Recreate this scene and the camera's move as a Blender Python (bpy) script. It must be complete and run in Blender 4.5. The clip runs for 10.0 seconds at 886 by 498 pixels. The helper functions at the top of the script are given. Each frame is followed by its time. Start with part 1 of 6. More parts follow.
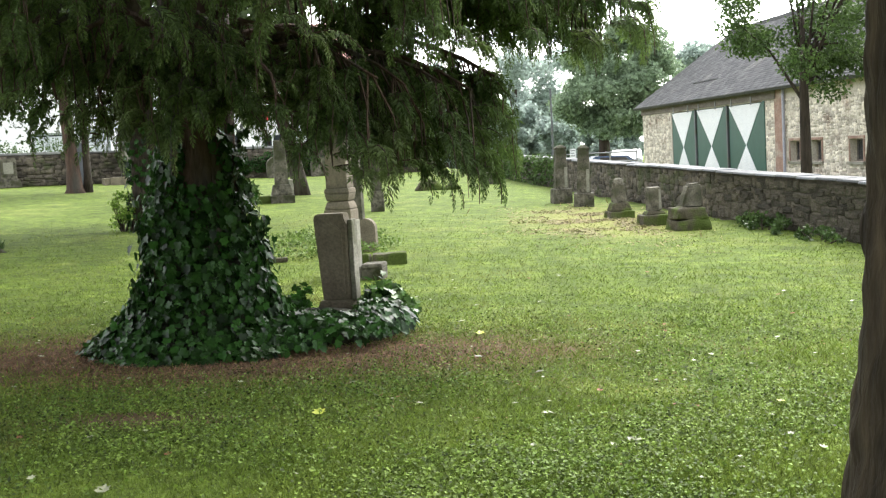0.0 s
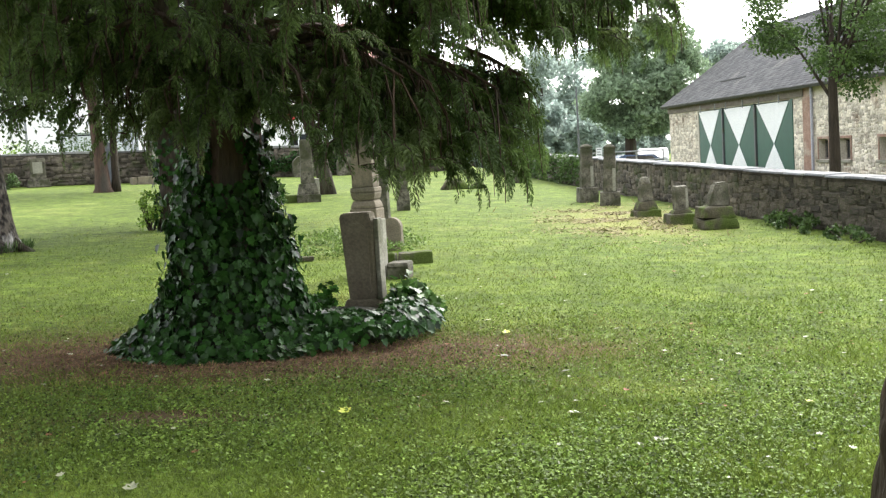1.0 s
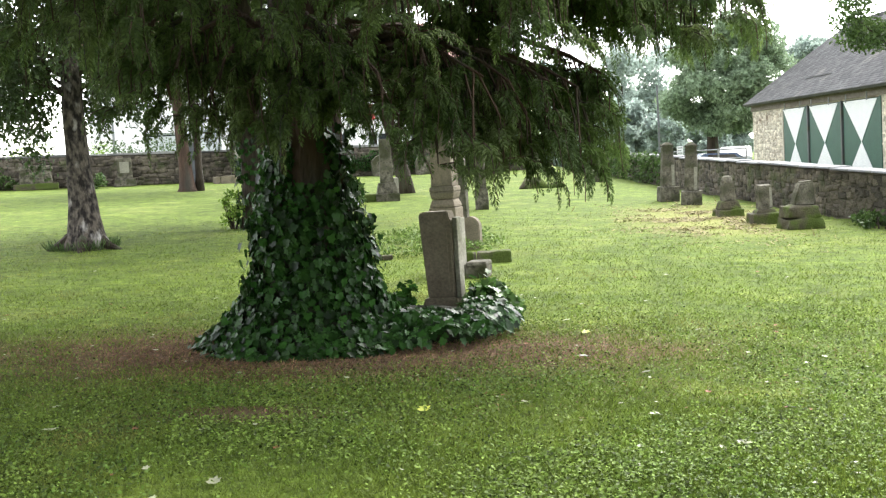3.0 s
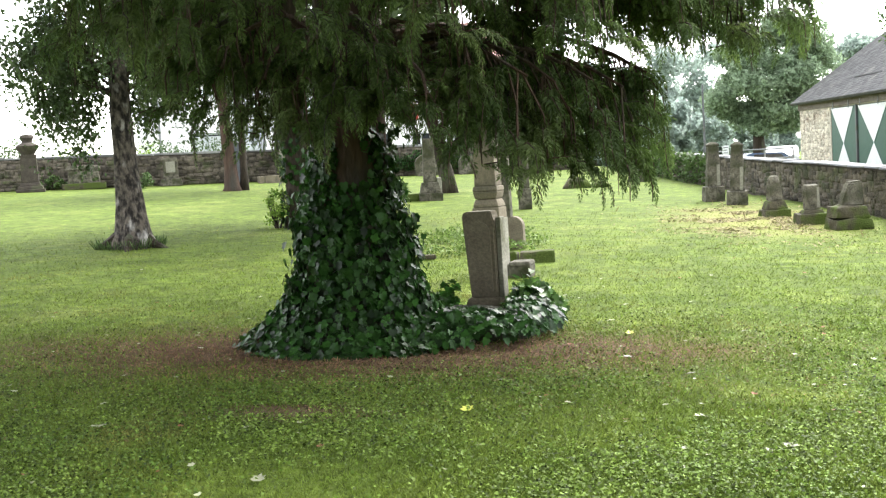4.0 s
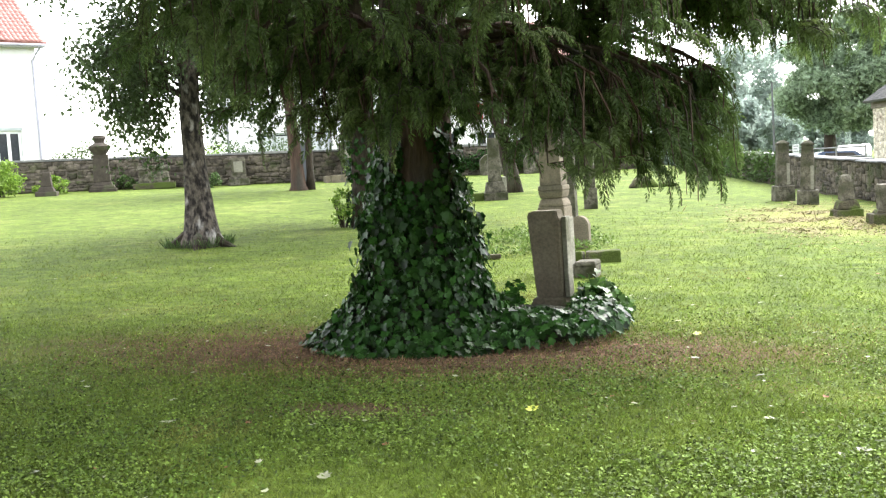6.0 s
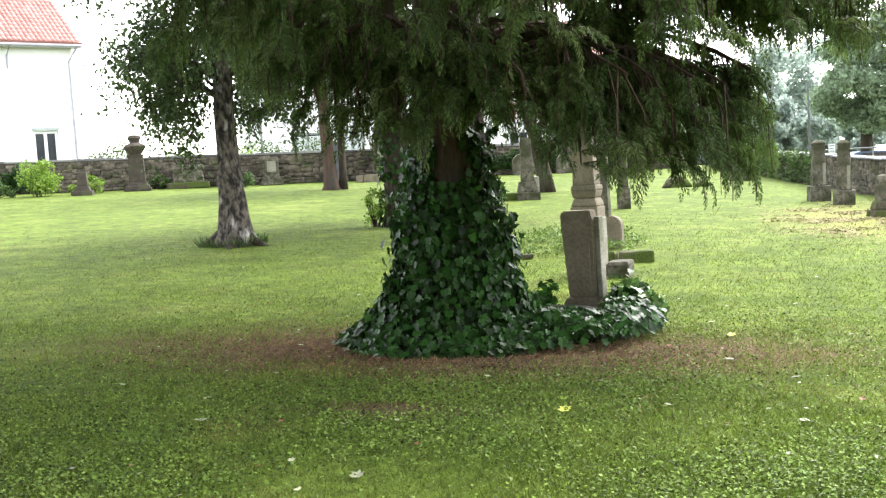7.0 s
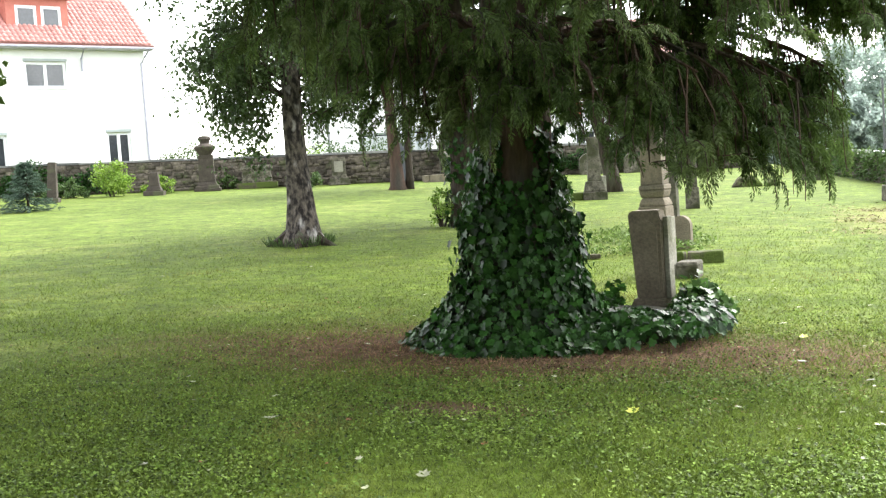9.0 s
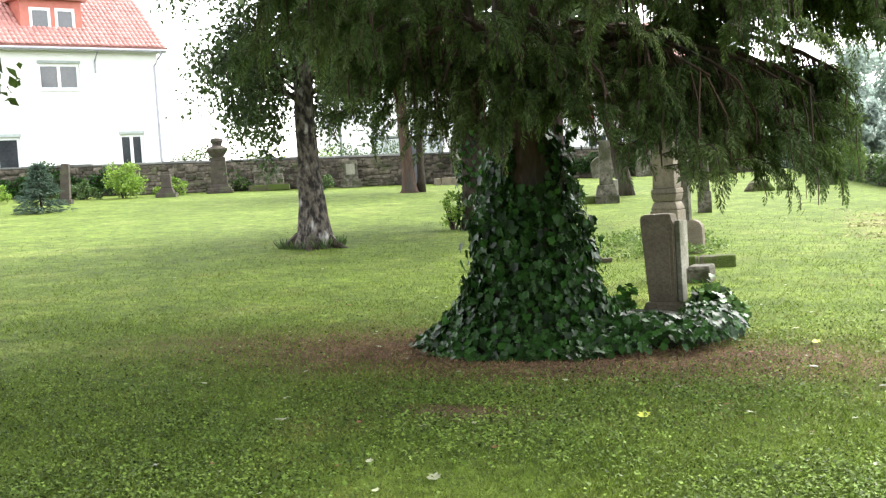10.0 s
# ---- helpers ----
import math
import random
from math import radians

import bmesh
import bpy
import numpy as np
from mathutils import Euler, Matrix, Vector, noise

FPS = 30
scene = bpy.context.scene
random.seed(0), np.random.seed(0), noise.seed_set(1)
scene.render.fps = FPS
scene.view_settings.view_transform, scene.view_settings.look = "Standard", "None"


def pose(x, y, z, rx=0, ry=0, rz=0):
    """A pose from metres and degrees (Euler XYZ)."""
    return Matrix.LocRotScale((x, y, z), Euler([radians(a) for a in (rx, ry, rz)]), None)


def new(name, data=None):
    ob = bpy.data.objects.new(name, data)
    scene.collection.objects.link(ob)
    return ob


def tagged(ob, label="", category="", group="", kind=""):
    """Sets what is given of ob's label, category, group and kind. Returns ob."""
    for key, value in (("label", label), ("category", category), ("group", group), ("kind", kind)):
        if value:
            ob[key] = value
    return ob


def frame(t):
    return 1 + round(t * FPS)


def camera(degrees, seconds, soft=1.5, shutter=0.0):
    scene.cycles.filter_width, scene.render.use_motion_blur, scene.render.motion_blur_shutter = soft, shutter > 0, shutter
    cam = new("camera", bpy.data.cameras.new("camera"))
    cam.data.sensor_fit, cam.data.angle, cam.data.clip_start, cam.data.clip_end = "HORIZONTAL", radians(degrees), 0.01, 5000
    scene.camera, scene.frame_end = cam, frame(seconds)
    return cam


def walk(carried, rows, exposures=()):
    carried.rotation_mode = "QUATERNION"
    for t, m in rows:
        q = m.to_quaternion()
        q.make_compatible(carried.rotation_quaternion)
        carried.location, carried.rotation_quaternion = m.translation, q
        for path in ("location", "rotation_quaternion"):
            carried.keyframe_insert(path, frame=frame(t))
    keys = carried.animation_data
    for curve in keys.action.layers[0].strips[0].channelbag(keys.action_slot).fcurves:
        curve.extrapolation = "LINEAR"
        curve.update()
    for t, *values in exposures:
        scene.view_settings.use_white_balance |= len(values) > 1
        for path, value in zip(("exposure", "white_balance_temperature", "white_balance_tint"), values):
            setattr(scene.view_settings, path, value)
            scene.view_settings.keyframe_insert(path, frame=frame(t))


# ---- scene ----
cam = camera(43.34, 10.0, soft=1.25)
walk(cam, [
    (0, pose(-0.0000, 0.0000, 1.650, 84.967, 3.225, -0.230)),
    (0.5, pose(-0.0009, 0.0006, 1.650, 84.979, 3.274, 0.237)),
    (1, pose(-0.0025, 0.0016, 1.650, 84.991, 3.308, 1.082)),
    (1.5, pose(-0.0041, 0.0026, 1.650, 85.032, 3.368, 1.938)),
    (2, pose(-0.0062, 0.0038, 1.650, 85.090, 3.381, 2.994)),
    (2.5, pose(-0.0081, 0.0048, 1.650, 85.128, 3.428, 3.973)),
    (4, pose(-0.0148, 0.0083, 1.650, 85.298, 3.462, 7.313)),
    (4.5, pose(-0.0164, 0.0090, 1.650, 85.337, 3.482, 8.095)),
    (5, pose(-0.0182, 0.0098, 1.650, 85.390, 3.457, 8.983)),
    (5.5, pose(-0.0199, 0.0106, 1.650, 85.431, 3.537, 9.827)),
    (7, pose(-0.0251, 0.0126, 1.650, 85.560, 3.555, 12.291)),
    (7.5, pose(-0.0271, 0.0134, 1.650, 85.614, 3.607, 13.241)),
    (8, pose(-0.0293, 0.0141, 1.650, 85.688, 3.662, 14.294)),
    (8.5, pose(-0.0310, 0.0147, 1.650, 85.729, 3.678, 15.066)),
    (9, pose(-0.0323, 0.0151, 1.650, 85.762, 3.704, 15.678)),
    (9.5, pose(-0.0331, 0.0153, 1.650, 85.785, 3.696, 16.051)),
    (10, pose(-0.0336, 0.0155, 1.650, 85.952, 3.475, 16.279)),
], exposures=[(0, 2.64), (2.5, 2.75), (4.5, 2.99), (5.5, 3.06), (7.5, 3.03), (10, 2.98)])

# ---- light ----
SKY_STRENGTH, SUN_STRENGTH = 0.15, 0.75
SUN_ELEV, SUN_AZ = 50, 32          # degrees; azimuth clockwise from +y
world = bpy.data.worlds.new("overcast_sky")
scene.world = world
world.use_nodes = True
wn, wl = world.node_tree.nodes, world.node_tree.links
sky = wn.new("ShaderNodeTexSky")
sky.sky_type, sky.sun_disc = "NISHITA", False
sky.sun_elevation, sky.sun_rotation = radians(SUN_ELEV), radians(SUN_AZ)
sky.dust_density, sky.air_density = 1.5, 1.0
soft_sky = wn.new("ShaderNodeHueSaturation")
soft_sky.inputs["Saturation"].default_value = 0.18
wl.new(sky.outputs[0], soft_sky.inputs["Color"])
wl.new(soft_sky.outputs[0], wn["Background"].inputs[0])
wn["Background"].inputs[1].default_value = SKY_STRENGTH
sun = new("sun", bpy.data.lights.new("sun", "SUN"))
sun.data.energy, sun.data.angle, sun.data.color = SUN_STRENGTH, radians(40), (1.0, 0.96, 0.88)
sun.rotation_euler = (radians(90 - SUN_ELEV), 0, radians(180 - SUN_AZ))

# ---- materials ----
def mat(name, c1, c2, scale=6.0, rough=0.85, bump=0.3, fine=40.0, c3=None, c3_at=0.62, c3_scale=1.5,
        metal=0.0, spread=0.25, translucent=0.0, spec=0.3, stretch=(1, 1, 1), dist=0.02, each=False, grain=0.45, vary=(0.6, 1.35)):
    """Two-tone noise, a third tone in patches (stains, moss), fine grain and relief."""
    m = bpy.data.materials.new(name)
    m.use_nodes = True
    nd, ln = m.node_tree.nodes, m.node_tree.links
    b = nd["Principled BSDF"]
    b.inputs["Roughness"].default_value, b.inputs["Metallic"].default_value = rough, metal
    b.inputs["Specular IOR Level"].default_value = spec
    co = nd.new("ShaderNodeTexCoord")
    mp = nd.new("ShaderNodeMapping")
    mp.inputs["Scale"].default_value = stretch
    ln.new(co.outputs["Object"], mp.inputs[0])

    def noise_of(s, detail=4):
        n = nd.new("ShaderNodeTexNoise")
        n.inputs["Scale"].default_value, n.inputs["Detail"].default_value = s, detail
        ln.new(mp.outputs[0], n.inputs["Vector"])
        return n

    def ramp_of(src, lo, hi):
        r = nd.new("ShaderNodeMapRange")
        r.inputs[1].default_value, r.inputs[2].default_value = lo, hi
        ln.new(src, r.inputs[0])
        return r.outputs[0]

    def mix_of(fac, a, bb, kind="MIX"):
        x = nd.new("ShaderNodeMix")
        x.data_type, x.blend_type = "RGBA", kind
        for sock, val in ((x.inputs[0], fac), (x.inputs[6], a), (x.inputs[7], bb)):
            if isinstance(val, (int, float)):
                sock.default_value = val
            elif isinstance(val, tuple):
                sock.default_value = (*val, 1)
            else:
                ln.new(val, sock)
        return x.outputs[2]

    n1, n2 = noise_of(scale), noise_of(fine, 3)
    col = mix_of(ramp_of(n1.outputs[0], 0.5 - spread, 0.5 + spread), c1, c2)
    if c3:
        n3 = noise_of(c3_scale, 5)
        col = mix_of(ramp_of(n3.outputs[0], c3_at - 0.04, c3_at + 0.1), col, c3)
    col = mix_of(grain, col, mix_of(ramp_of(n2.outputs[0], 0.32, 0.68), (0.3, 0.3, 0.3), (1, 1, 1)), "MULTIPLY")
    if each:
        info = nd.new("ShaderNodeObjectInfo") if each == "object" else nd.new("ShaderNodeNewGeometry")
        src = info.outputs["Random"] if each == "object" else info.outputs["Random Per Island"]
        r = nd.new("ShaderNodeMapRange")
        r.inputs[3].default_value, r.inputs[4].default_value = vary
        ln.new(src, r.inputs[0])
        hs = nd.new("ShaderNodeHueSaturation")
        ln.new(r.outputs[0], hs.inputs["Value"])
        ln.new(col, hs.inputs["Color"])
        col = hs.outputs[0]
    ln.new(col, b.inputs["Base Color"])
    if bump:
        bp = nd.new("ShaderNodeBump")
        bp.inputs["Strength"].default_value, bp.inputs["Distance"].default_value = bump, dist
        ln.new(n2.outputs[0], bp.inputs["Height"])
        ln.new(bp.outputs[0], b.inputs["Normal"])
    if translucent:
        tr = nd.new("ShaderNodeBsdfTranslucent")
        mx = nd.new("ShaderNodeMixShader")
        mx.inputs[0].default_value = translucent
        ln.new(col, tr.inputs["Color"])
        ln.new(b.outputs[0], mx.inputs[1])
        ln.new(tr.outputs[0], mx.inputs[2])
        ln.new(mx.outputs[0], nd["Material Output"].inputs[0])
    return m


def ground_material():
    m = mat("lawn", (0.074, 0.118, 0.017), (0.152, 0.207, 0.032), 3.2, 0.9, 0.6, 30.0, (0.172, 0.215, 0.046), 0.58, 0.8, dist=0.04, grain=0.8, spec=0.12)
    nd, ln = m.node_tree.nodes, m.node_tree.links
    b = nd["Principled BSDF"]
    src = b.inputs["Base Color"].links[0].from_socket
    co = nd.new("ShaderNodeTexCoord")

    def patch(x, y, rx, ry, edge, nscale, seed):
        mp = nd.new("ShaderNodeMapping")
        mp.vector_type = "POINT"
        mp.inputs["Location"].default_value = (-x / rx, -y / ry, 0)
        mp.inputs["Scale"].default_value = (1 / rx, 1 / ry, 0)
        ln.new(co.outputs["Object"], mp.inputs[0])
        le = nd.new("ShaderNodeVectorMath")
        le.operation = "LENGTH"
        ln.new(mp.outputs[0], le.inputs[0])
        n = nd.new("ShaderNodeTexNoise")
        n.inputs["Scale"].default_value, n.inputs["Detail"].default_value = nscale, 6
        n.noise_dimensions = "4D"
        n.inputs["W"].default_value = seed
        ln.new(co.outputs["Object"], n.inputs["Vector"])
        a = nd.new("ShaderNodeMath")
        a.operation = "MULTIPLY_ADD"
        ln.new(n.outputs[0], a.inputs[0])
        a.inputs[1].default_value = 1.3
        ln.new(le.outputs["Value"], a.inputs[2])
        r = nd.new("ShaderNodeMapRange")
        r.inputs[1].default_value, r.inputs[2].default_value = 1.65 + edge, 1.65 - edge
        ln.new(a.outputs[0], r.inputs[0])
        return r.outputs[0]

    def over(fac, base, c):
        x = nd.new("ShaderNodeMix")
        x.data_type = "RGBA"
        ln.new(fac, x.inputs[0])
        ln.new(base, x.inputs[6])
        x.inputs[7].default_value = (*c, 1)
        return x.outputs[2]

    # mown tufts and thin spots
    for sc, lo, hi in ((7.0, 0.62, 1.3), (1.3, 0.8, 1.18)):
        n = nd.new("ShaderNodeTexNoise")
        n.inputs["Scale"].default_value, n.inputs["Detail"].default_value = sc, 5
        ln.new(co.outputs["Object"], n.inputs["Vector"])
        r = nd.new("ShaderNodeMapRange")
        r.inputs[1].default_value, r.inputs[2].default_value, r.inputs[3].default_value, r.inputs[4].default_value = 0.32, 0.68, lo, hi
        ln.new(n.outputs[0], r.inputs[0])
        hs = nd.new("ShaderNodeHueSaturation")
        ln.new(r.outputs[0], hs.inputs["Value"])
        ln.new(src, hs.inputs["Color"])
        src = hs.outputs[0]
    src = over(patch(-2.1, 8.6, 2.6, 1.0, 0.45, 4.5, 1), src, (0.10, 0.058, 0.030))
    src = over(patch(-0.2, 8.3, 1.2, 0.5, 0.3, 5.0, 2), src, (0.12, 0.075, 0.04))
    src = over(patch(-1.9, 6.55, 0.7, 0.2, 0.3, 5.0, 3), src, (0.09, 0.06, 0.035))
    src = over(patch(3.0, 20.8, 1.3, 3.0, 0.6, 3.2, 4), src, (0.185, 0.19, 0.058))
    ln.new(src, b.inputs["Base Color"])
    return m


M_lawn = ground_material()
M_grass = mat("grass_blade", (0.108, 0.165, 0.024), (0.190, 0.248, 0.043), 0.8, 0.6, 0, 9.0, (0.24, 0.22, 0.07), 0.62, 0.6, translucent=0.3, each="island", vary=(0.5, 1.6), spec=0.2)
M_clover = mat("clover_leaf", (0.098, 0.170, 0.028), (0.185, 0.262, 0.050), 2.0, 0.6, 0, 9.0, translucent=0.25, each="island", spec=0.2, vary=(0.22, 1.75))
M_yew = mat("yew_foliage", (0.062, 0.108, 0.028), (0.125, 0.185, 0.050), 2.2, 0.55, 0, 12.0, (0.14, 0.19, 0.06), 0.55, 1.1, translucent=0.55, each="island")
M_yewdark = mat("dark_yew_foliage", (0.042, 0.070, 0.022), (0.082, 0.118, 0.035), 2.0, 0.6, 0, 12.0, translucent=0.45, each="island")
M_yewbark = mat("yew_bark", (0.042, 0.027, 0.020), (0.10, 0.060, 0.042), 9.0, 0.9, 0.8, 30.0, (0.05, 0.045, 0.035), 0.55, 2.0, stretch=(1, 1, 0.18), dist=0.03)
M_bark = mat("grey_brown_bark", (0.020, 0.015, 0.010), (0.065, 0.049, 0.034), 12.0, 0.9, 1.0, 26.0, (0.09, 0.10, 0.06), 0.6, 2.0, stretch=(1, 1, 0.2), dist=0.04)
M_darkbark = mat("dark_fissured_bark", (0.016, 0.011, 0.007), (0.085, 0.062, 0.040), 12.0, 0.9, 1.0, 26.0, (0.030, 0.032, 0.018), 0.6, 2.0, stretch=(1, 1, 0.2), dist=0.05)
M_birch = mat("birch_bark", (0.016, 0.012, 0.010), (0.145, 0.122, 0.098), 13.0, 0.85, 1.0, 24.0, (0.48, 0.45, 0.42), 0.63, 4.5, stretch=(1, 1, 0.55), dist=0.04, spread=0.10, grain=0.7)
M_ivy = mat("ivy_leaf", (0.012, 0.040, 0.009), (0.038, 0.105, 0.018), 5.0, 0.34, 0.1, 30.0, translucent=0.3, spec=0.2, vary=(0.3, 1.7), each="island")
M_ivyone = mat("ivy_leaf_single", (0.010, 0.030, 0.008), (0.05, 0.13, 0.024), 5.0, 0.34, 0.1, 30.0, translucent=0.3, spec=0.2, vary=(0.3, 1.7), each="object")
M_ivycore = mat("dark_ivy_filler", (0.012, 0.014, 0.008), (0.03, 0.03, 0.016), 9.0, 0.95, 0.8, 40.0)
M_broad = mat("broad_leaf", (0.055, 0.105, 0.028), (0.115, 0.175, 0.052), 1.0, 0.5, 0, 9.0, translucent=0.5, each="island")
M_maple = mat("maple_leaf", (0.075, 0.13, 0.028), (0.14, 0.21, 0.05), 1.2, 0.5, 0, 9.0, translucent=0.45, each="island")
# Haze of distance is put into these two leaf colours: paler, greyer.
M_far = mat("haze_tinted_leaf", (0.20, 0.28, 0.17), (0.30, 0.39, 0.25), 0.5, 0.6, 0, 5.0, translucent=0.5, each="island")
M_hazy = mat("haze_tinted_leaf_pale", (0.34, 0.42, 0.37), (0.44, 0.52, 0.46), 0.3, 0.7, 0, 3.0, translucent=0.6, each="island")
M_birchleaf = mat("birch_leaf", (0.045, 0.078, 0.025), (0.10, 0.145, 0.05), 1.4, 0.5, 0, 9.0, translucent=0.4, each="island")
M_lime = mat("bright_shrub_leaf", (0.14, 0.26, 0.03), (0.26, 0.38, 0.06), 2.0, 0.5, 0, 9.0, translucent=0.35, each="island")
M_bush = mat("shrub_leaf", (0.05, 0.10, 0.025), (0.10, 0.16, 0.045), 2.0, 0.5, 0, 9.0, translucent=0.3, each="island")
M_weeds = mat("grave_weeds", (0.085, 0.15, 0.03), (0.17, 0.25, 0.06), 2.0, 0.55, 0, 9.0, translucent=0.35, each="island")
M_conifer = mat("blue_green_needles", (0.05, 0.09, 0.06), (0.10, 0.155, 0.105), 3.0, 0.6, 0, 9.0, translucent=0.15, each="island")
M_brownstone = mat("weathered_red_sandstone", (0.145, 0.122, 0.088), (0.245, 0.208, 0.152), 4.0, 0.9, 0.5, 45.0, (0.10, 0.095, 0.07), 0.57, 2.2, dist=0.015)
M_greystone = mat("weathered_grey_sandstone", (0.055, 0.050, 0.037), (0.205, 0.188, 0.145), 8.0, 0.92, 0.8, 32.0, (0.048, 0.052, 0.024), 0.52, 4.0, dist=0.02, spread=0.15)
M_moss = mat("mossy_sandstone", (0.050, 0.044, 0.028), (0.125, 0.110, 0.070), 6.0, 0.95, 0.9, 40.0, (0.075, 0.105, 0.02), 0.46, 3.0, dist=0.02)
M_palestone = mat("pale_lichen_stone", (0.22, 0.21, 0.165), (0.34, 0.325, 0.27), 5.0, 0.9, 0.5, 40.0, (0.16, 0.16, 0.10), 0.58, 3.0)
M_darkstone = mat("dark_weathered_sandstone", (0.040, 0.033, 0.026), (0.090, 0.075, 0.060), 4.0, 0.92, 0.6, 30.0, (0.08, 0.09, 0.045), 0.58, 2.0)
M_needle = mat("dry_yew_needle", (0.09, 0.045, 0.025), (0.21, 0.125, 0.07), 3.0, 0.8, 0, 9.0, each="island", vary=(0.3, 2.1))
M_straw = mat("dry_hay", (0.20, 0.165, 0.07), (0.32, 0.27, 0.13), 3.0, 0.8, 0, 9.0, each="island", vary=(0.5, 1.4))
M_ivylight = mat("fresh_ivy_leaf", (0.055, 0.125, 0.025), (0.10, 0.19, 0.045), 5.0, 0.33, 0.1, 30.0, translucent=0.3, spec=0.4, each="island", vary=(0.5, 1.5))
M_slate = mat("blue_grey_polished_stone", (0.07, 0.075, 0.09), (0.12, 0.125, 0.14), 3.0, 0.5, 0.2, 30.0)
M_wallstone = mat("dark_rubble_stone", (0.042, 0.036, 0.027), (0.150, 0.126, 0.094), 7.0, 0.95, 0.8, 30.0, (0.055, 0.062, 0.028), 0.54, 3.0, each="object", dist=0.03, vary=(0.55, 1.6))
M_wallisland = mat("dark_rubble_stone_joined", (0.044, 0.038, 0.030), (0.155, 0.132, 0.102), 6.0, 0.95, 0.8, 25.0, (0.055, 0.062, 0.028), 0.56, 1.6, each="island", dist=0.03, vary=(0.55, 1.6))
M_mortar = mat("old_mortar", (0.055, 0.048, 0.036), (0.165, 0.142, 0.108), 4.0, 0.95, 0.8, 40.0)
M_cap = mat("grey_cap_slab", (0.065, 0.071, 0.075), (0.13, 0.137, 0.142), 3.0, 0.6, 0.4, 30.0, (0.085, 0.09, 0.065), 0.56, 1.8, each="object", spec=0.3)
M_capdark = mat("dark_cap_slab", (0.13, 0.13, 0.13), (0.22, 0.22, 0.21), 3.0, 0.7, 0.4, 30.0, each="object")
M_barnstone = mat("pale_limestone_rubble", (0.50, 0.44, 0.355), (0.74, 0.68, 0.58), 2.6, 0.95, 0.9, 14.0, (0.27, 0.20, 0.15), 0.6, 1.0, each="island", dist=0.03)
M_barnmortar = mat("barn_lime_mortar", (0.50, 0.45, 0.37), (0.68, 0.62, 0.53), 3.0, 0.95, 0.8, 20.0, (0.25, 0.16, 0.12), 0.6, 0.6)
M_brick = mat("red_brick", (0.25, 0.145, 0.11), (0.38, 0.26, 0.20), 4.0, 0.9, 0.5, 20.0, (0.42, 0.36, 0.29), 0.58, 1.5)
M_slateroof = mat("dark_slate_roof", (0.058, 0.057, 0.058), (0.100, 0.099, 0.098), 1.5, 0.7, 0.4, 14.0, (0.16, 0.15, 0.14), 0.62, 0.6, each="island")
M_fascia = mat("weathered_timber", (0.13, 0.11, 0.095), (0.24, 0.21, 0.18), 6.0, 0.9, 0.4, 30.0, stretch=(0.3, 0.3, 1))
M_green = mat("dark_green_paint", (0.010, 0.065, 0.045), (0.016, 0.085, 0.058), 3.0, 0.5, 0.15, 30.0)
M_white = mat("white_paint", (0.74, 0.76, 0.78), (0.82, 0.83, 0.84), 3.0, 0.5, 0.15, 30.0)
M_plaster = mat("white_render", (0.80, 0.80, 0.79), (0.86, 0.86, 0.85), 1.5, 0.85, 0.2, 60.0)
M_soffit = mat("grey_soffit", (0.42, 0.43, 0.43), (0.5, 0.5, 0.5), 3.0, 0.8, 0.1, 30.0)
M_redtile = mat("red_clay_tile", (0.36, 0.145, 0.125), (0.48, 0.24, 0.21), 3.0, 0.42, 0.3, 20.0, (0.50, 0.30, 0.26), 0.72, 1.0, each="island", vary=(0.85, 1.15))
M_redclad = mat("red_dormer_cladding", (0.40, 0.12, 0.09), (0.50, 0.18, 0.14), 3.0, 0.7, 0.2, 30.0)
M_glass = mat("window_glass", (0.02, 0.024, 0.028), (0.05, 0.055, 0.06), 1.0, 0.08, 0, 9.0, spec=0.7)
M_curtain = mat("pale_curtain", (0.42, 0.46, 0.47), (0.58, 0.60, 0.60), 8.0, 0.8, 0.1, 30.0)
M_zinc = mat("zinc_pipe", (0.34, 0.34, 0.40), (0.46, 0.46, 0.52), 4.0, 0.5, 0.1, 30.0, metal=0.4)
M_frame = mat("grey_window_trim", (0.30, 0.34, 0.33), (0.38, 0.42, 0.41), 4.0, 0.6, 0.1, 30.0)
M_iron = mat("grey_steel", (0.20, 0.21, 0.22), (0.30, 0.31, 0.32), 4.0, 0.5, 0.1, 30.0, metal=0.5)
M_leafpale = mat("fallen_pale_leaf", (0.27, 0.29, 0.17), (0.46, 0.47, 0.33), 8.0, 0.5, 0.1, 30.0, each="object")
M_leafyel = mat("fallen_yellow_leaf", (0.50, 0.55, 0.06), (0.62, 0.66, 0.12), 8.0, 0.5, 0.1, 30.0)
M_leafbrown = mat("fallen_brown_leaf", (0.22, 0.09, 0.045), (0.32, 0.15, 0.08), 8.0, 0.7, 0.1, 30.0)
M_flat = mat("grey_trodden_stone", (0.20, 0.18, 0.15), (0.30, 0.27, 0.23), 5.0, 0.9, 0.5, 30.0)
M_asphalt = mat("lane_gravel", (0.16, 0.15, 0.13), (0.24, 0.22, 0.19), 2.0, 0.95, 0.4, 20.0, (0.10, 0.14, 0.04), 0.5, 0.7)
M_carw = mat("white_car_paint", (0.72, 0.73, 0.75), (0.78, 0.79, 0.80), 1.0, 0.2, 0, 9.0, spec=0.6)
M_carb = mat("blue_car_paint", (0.05, 0.09, 0.18), (0.07, 0.12, 0.22), 1.0, 0.2, 0, 9.0, spec=0.6)
M_rubber = mat("black_rubber", (0.015, 0.015, 0.016), (0.03, 0.03, 0.03), 4.0, 0.8, 0.2, 30.0)

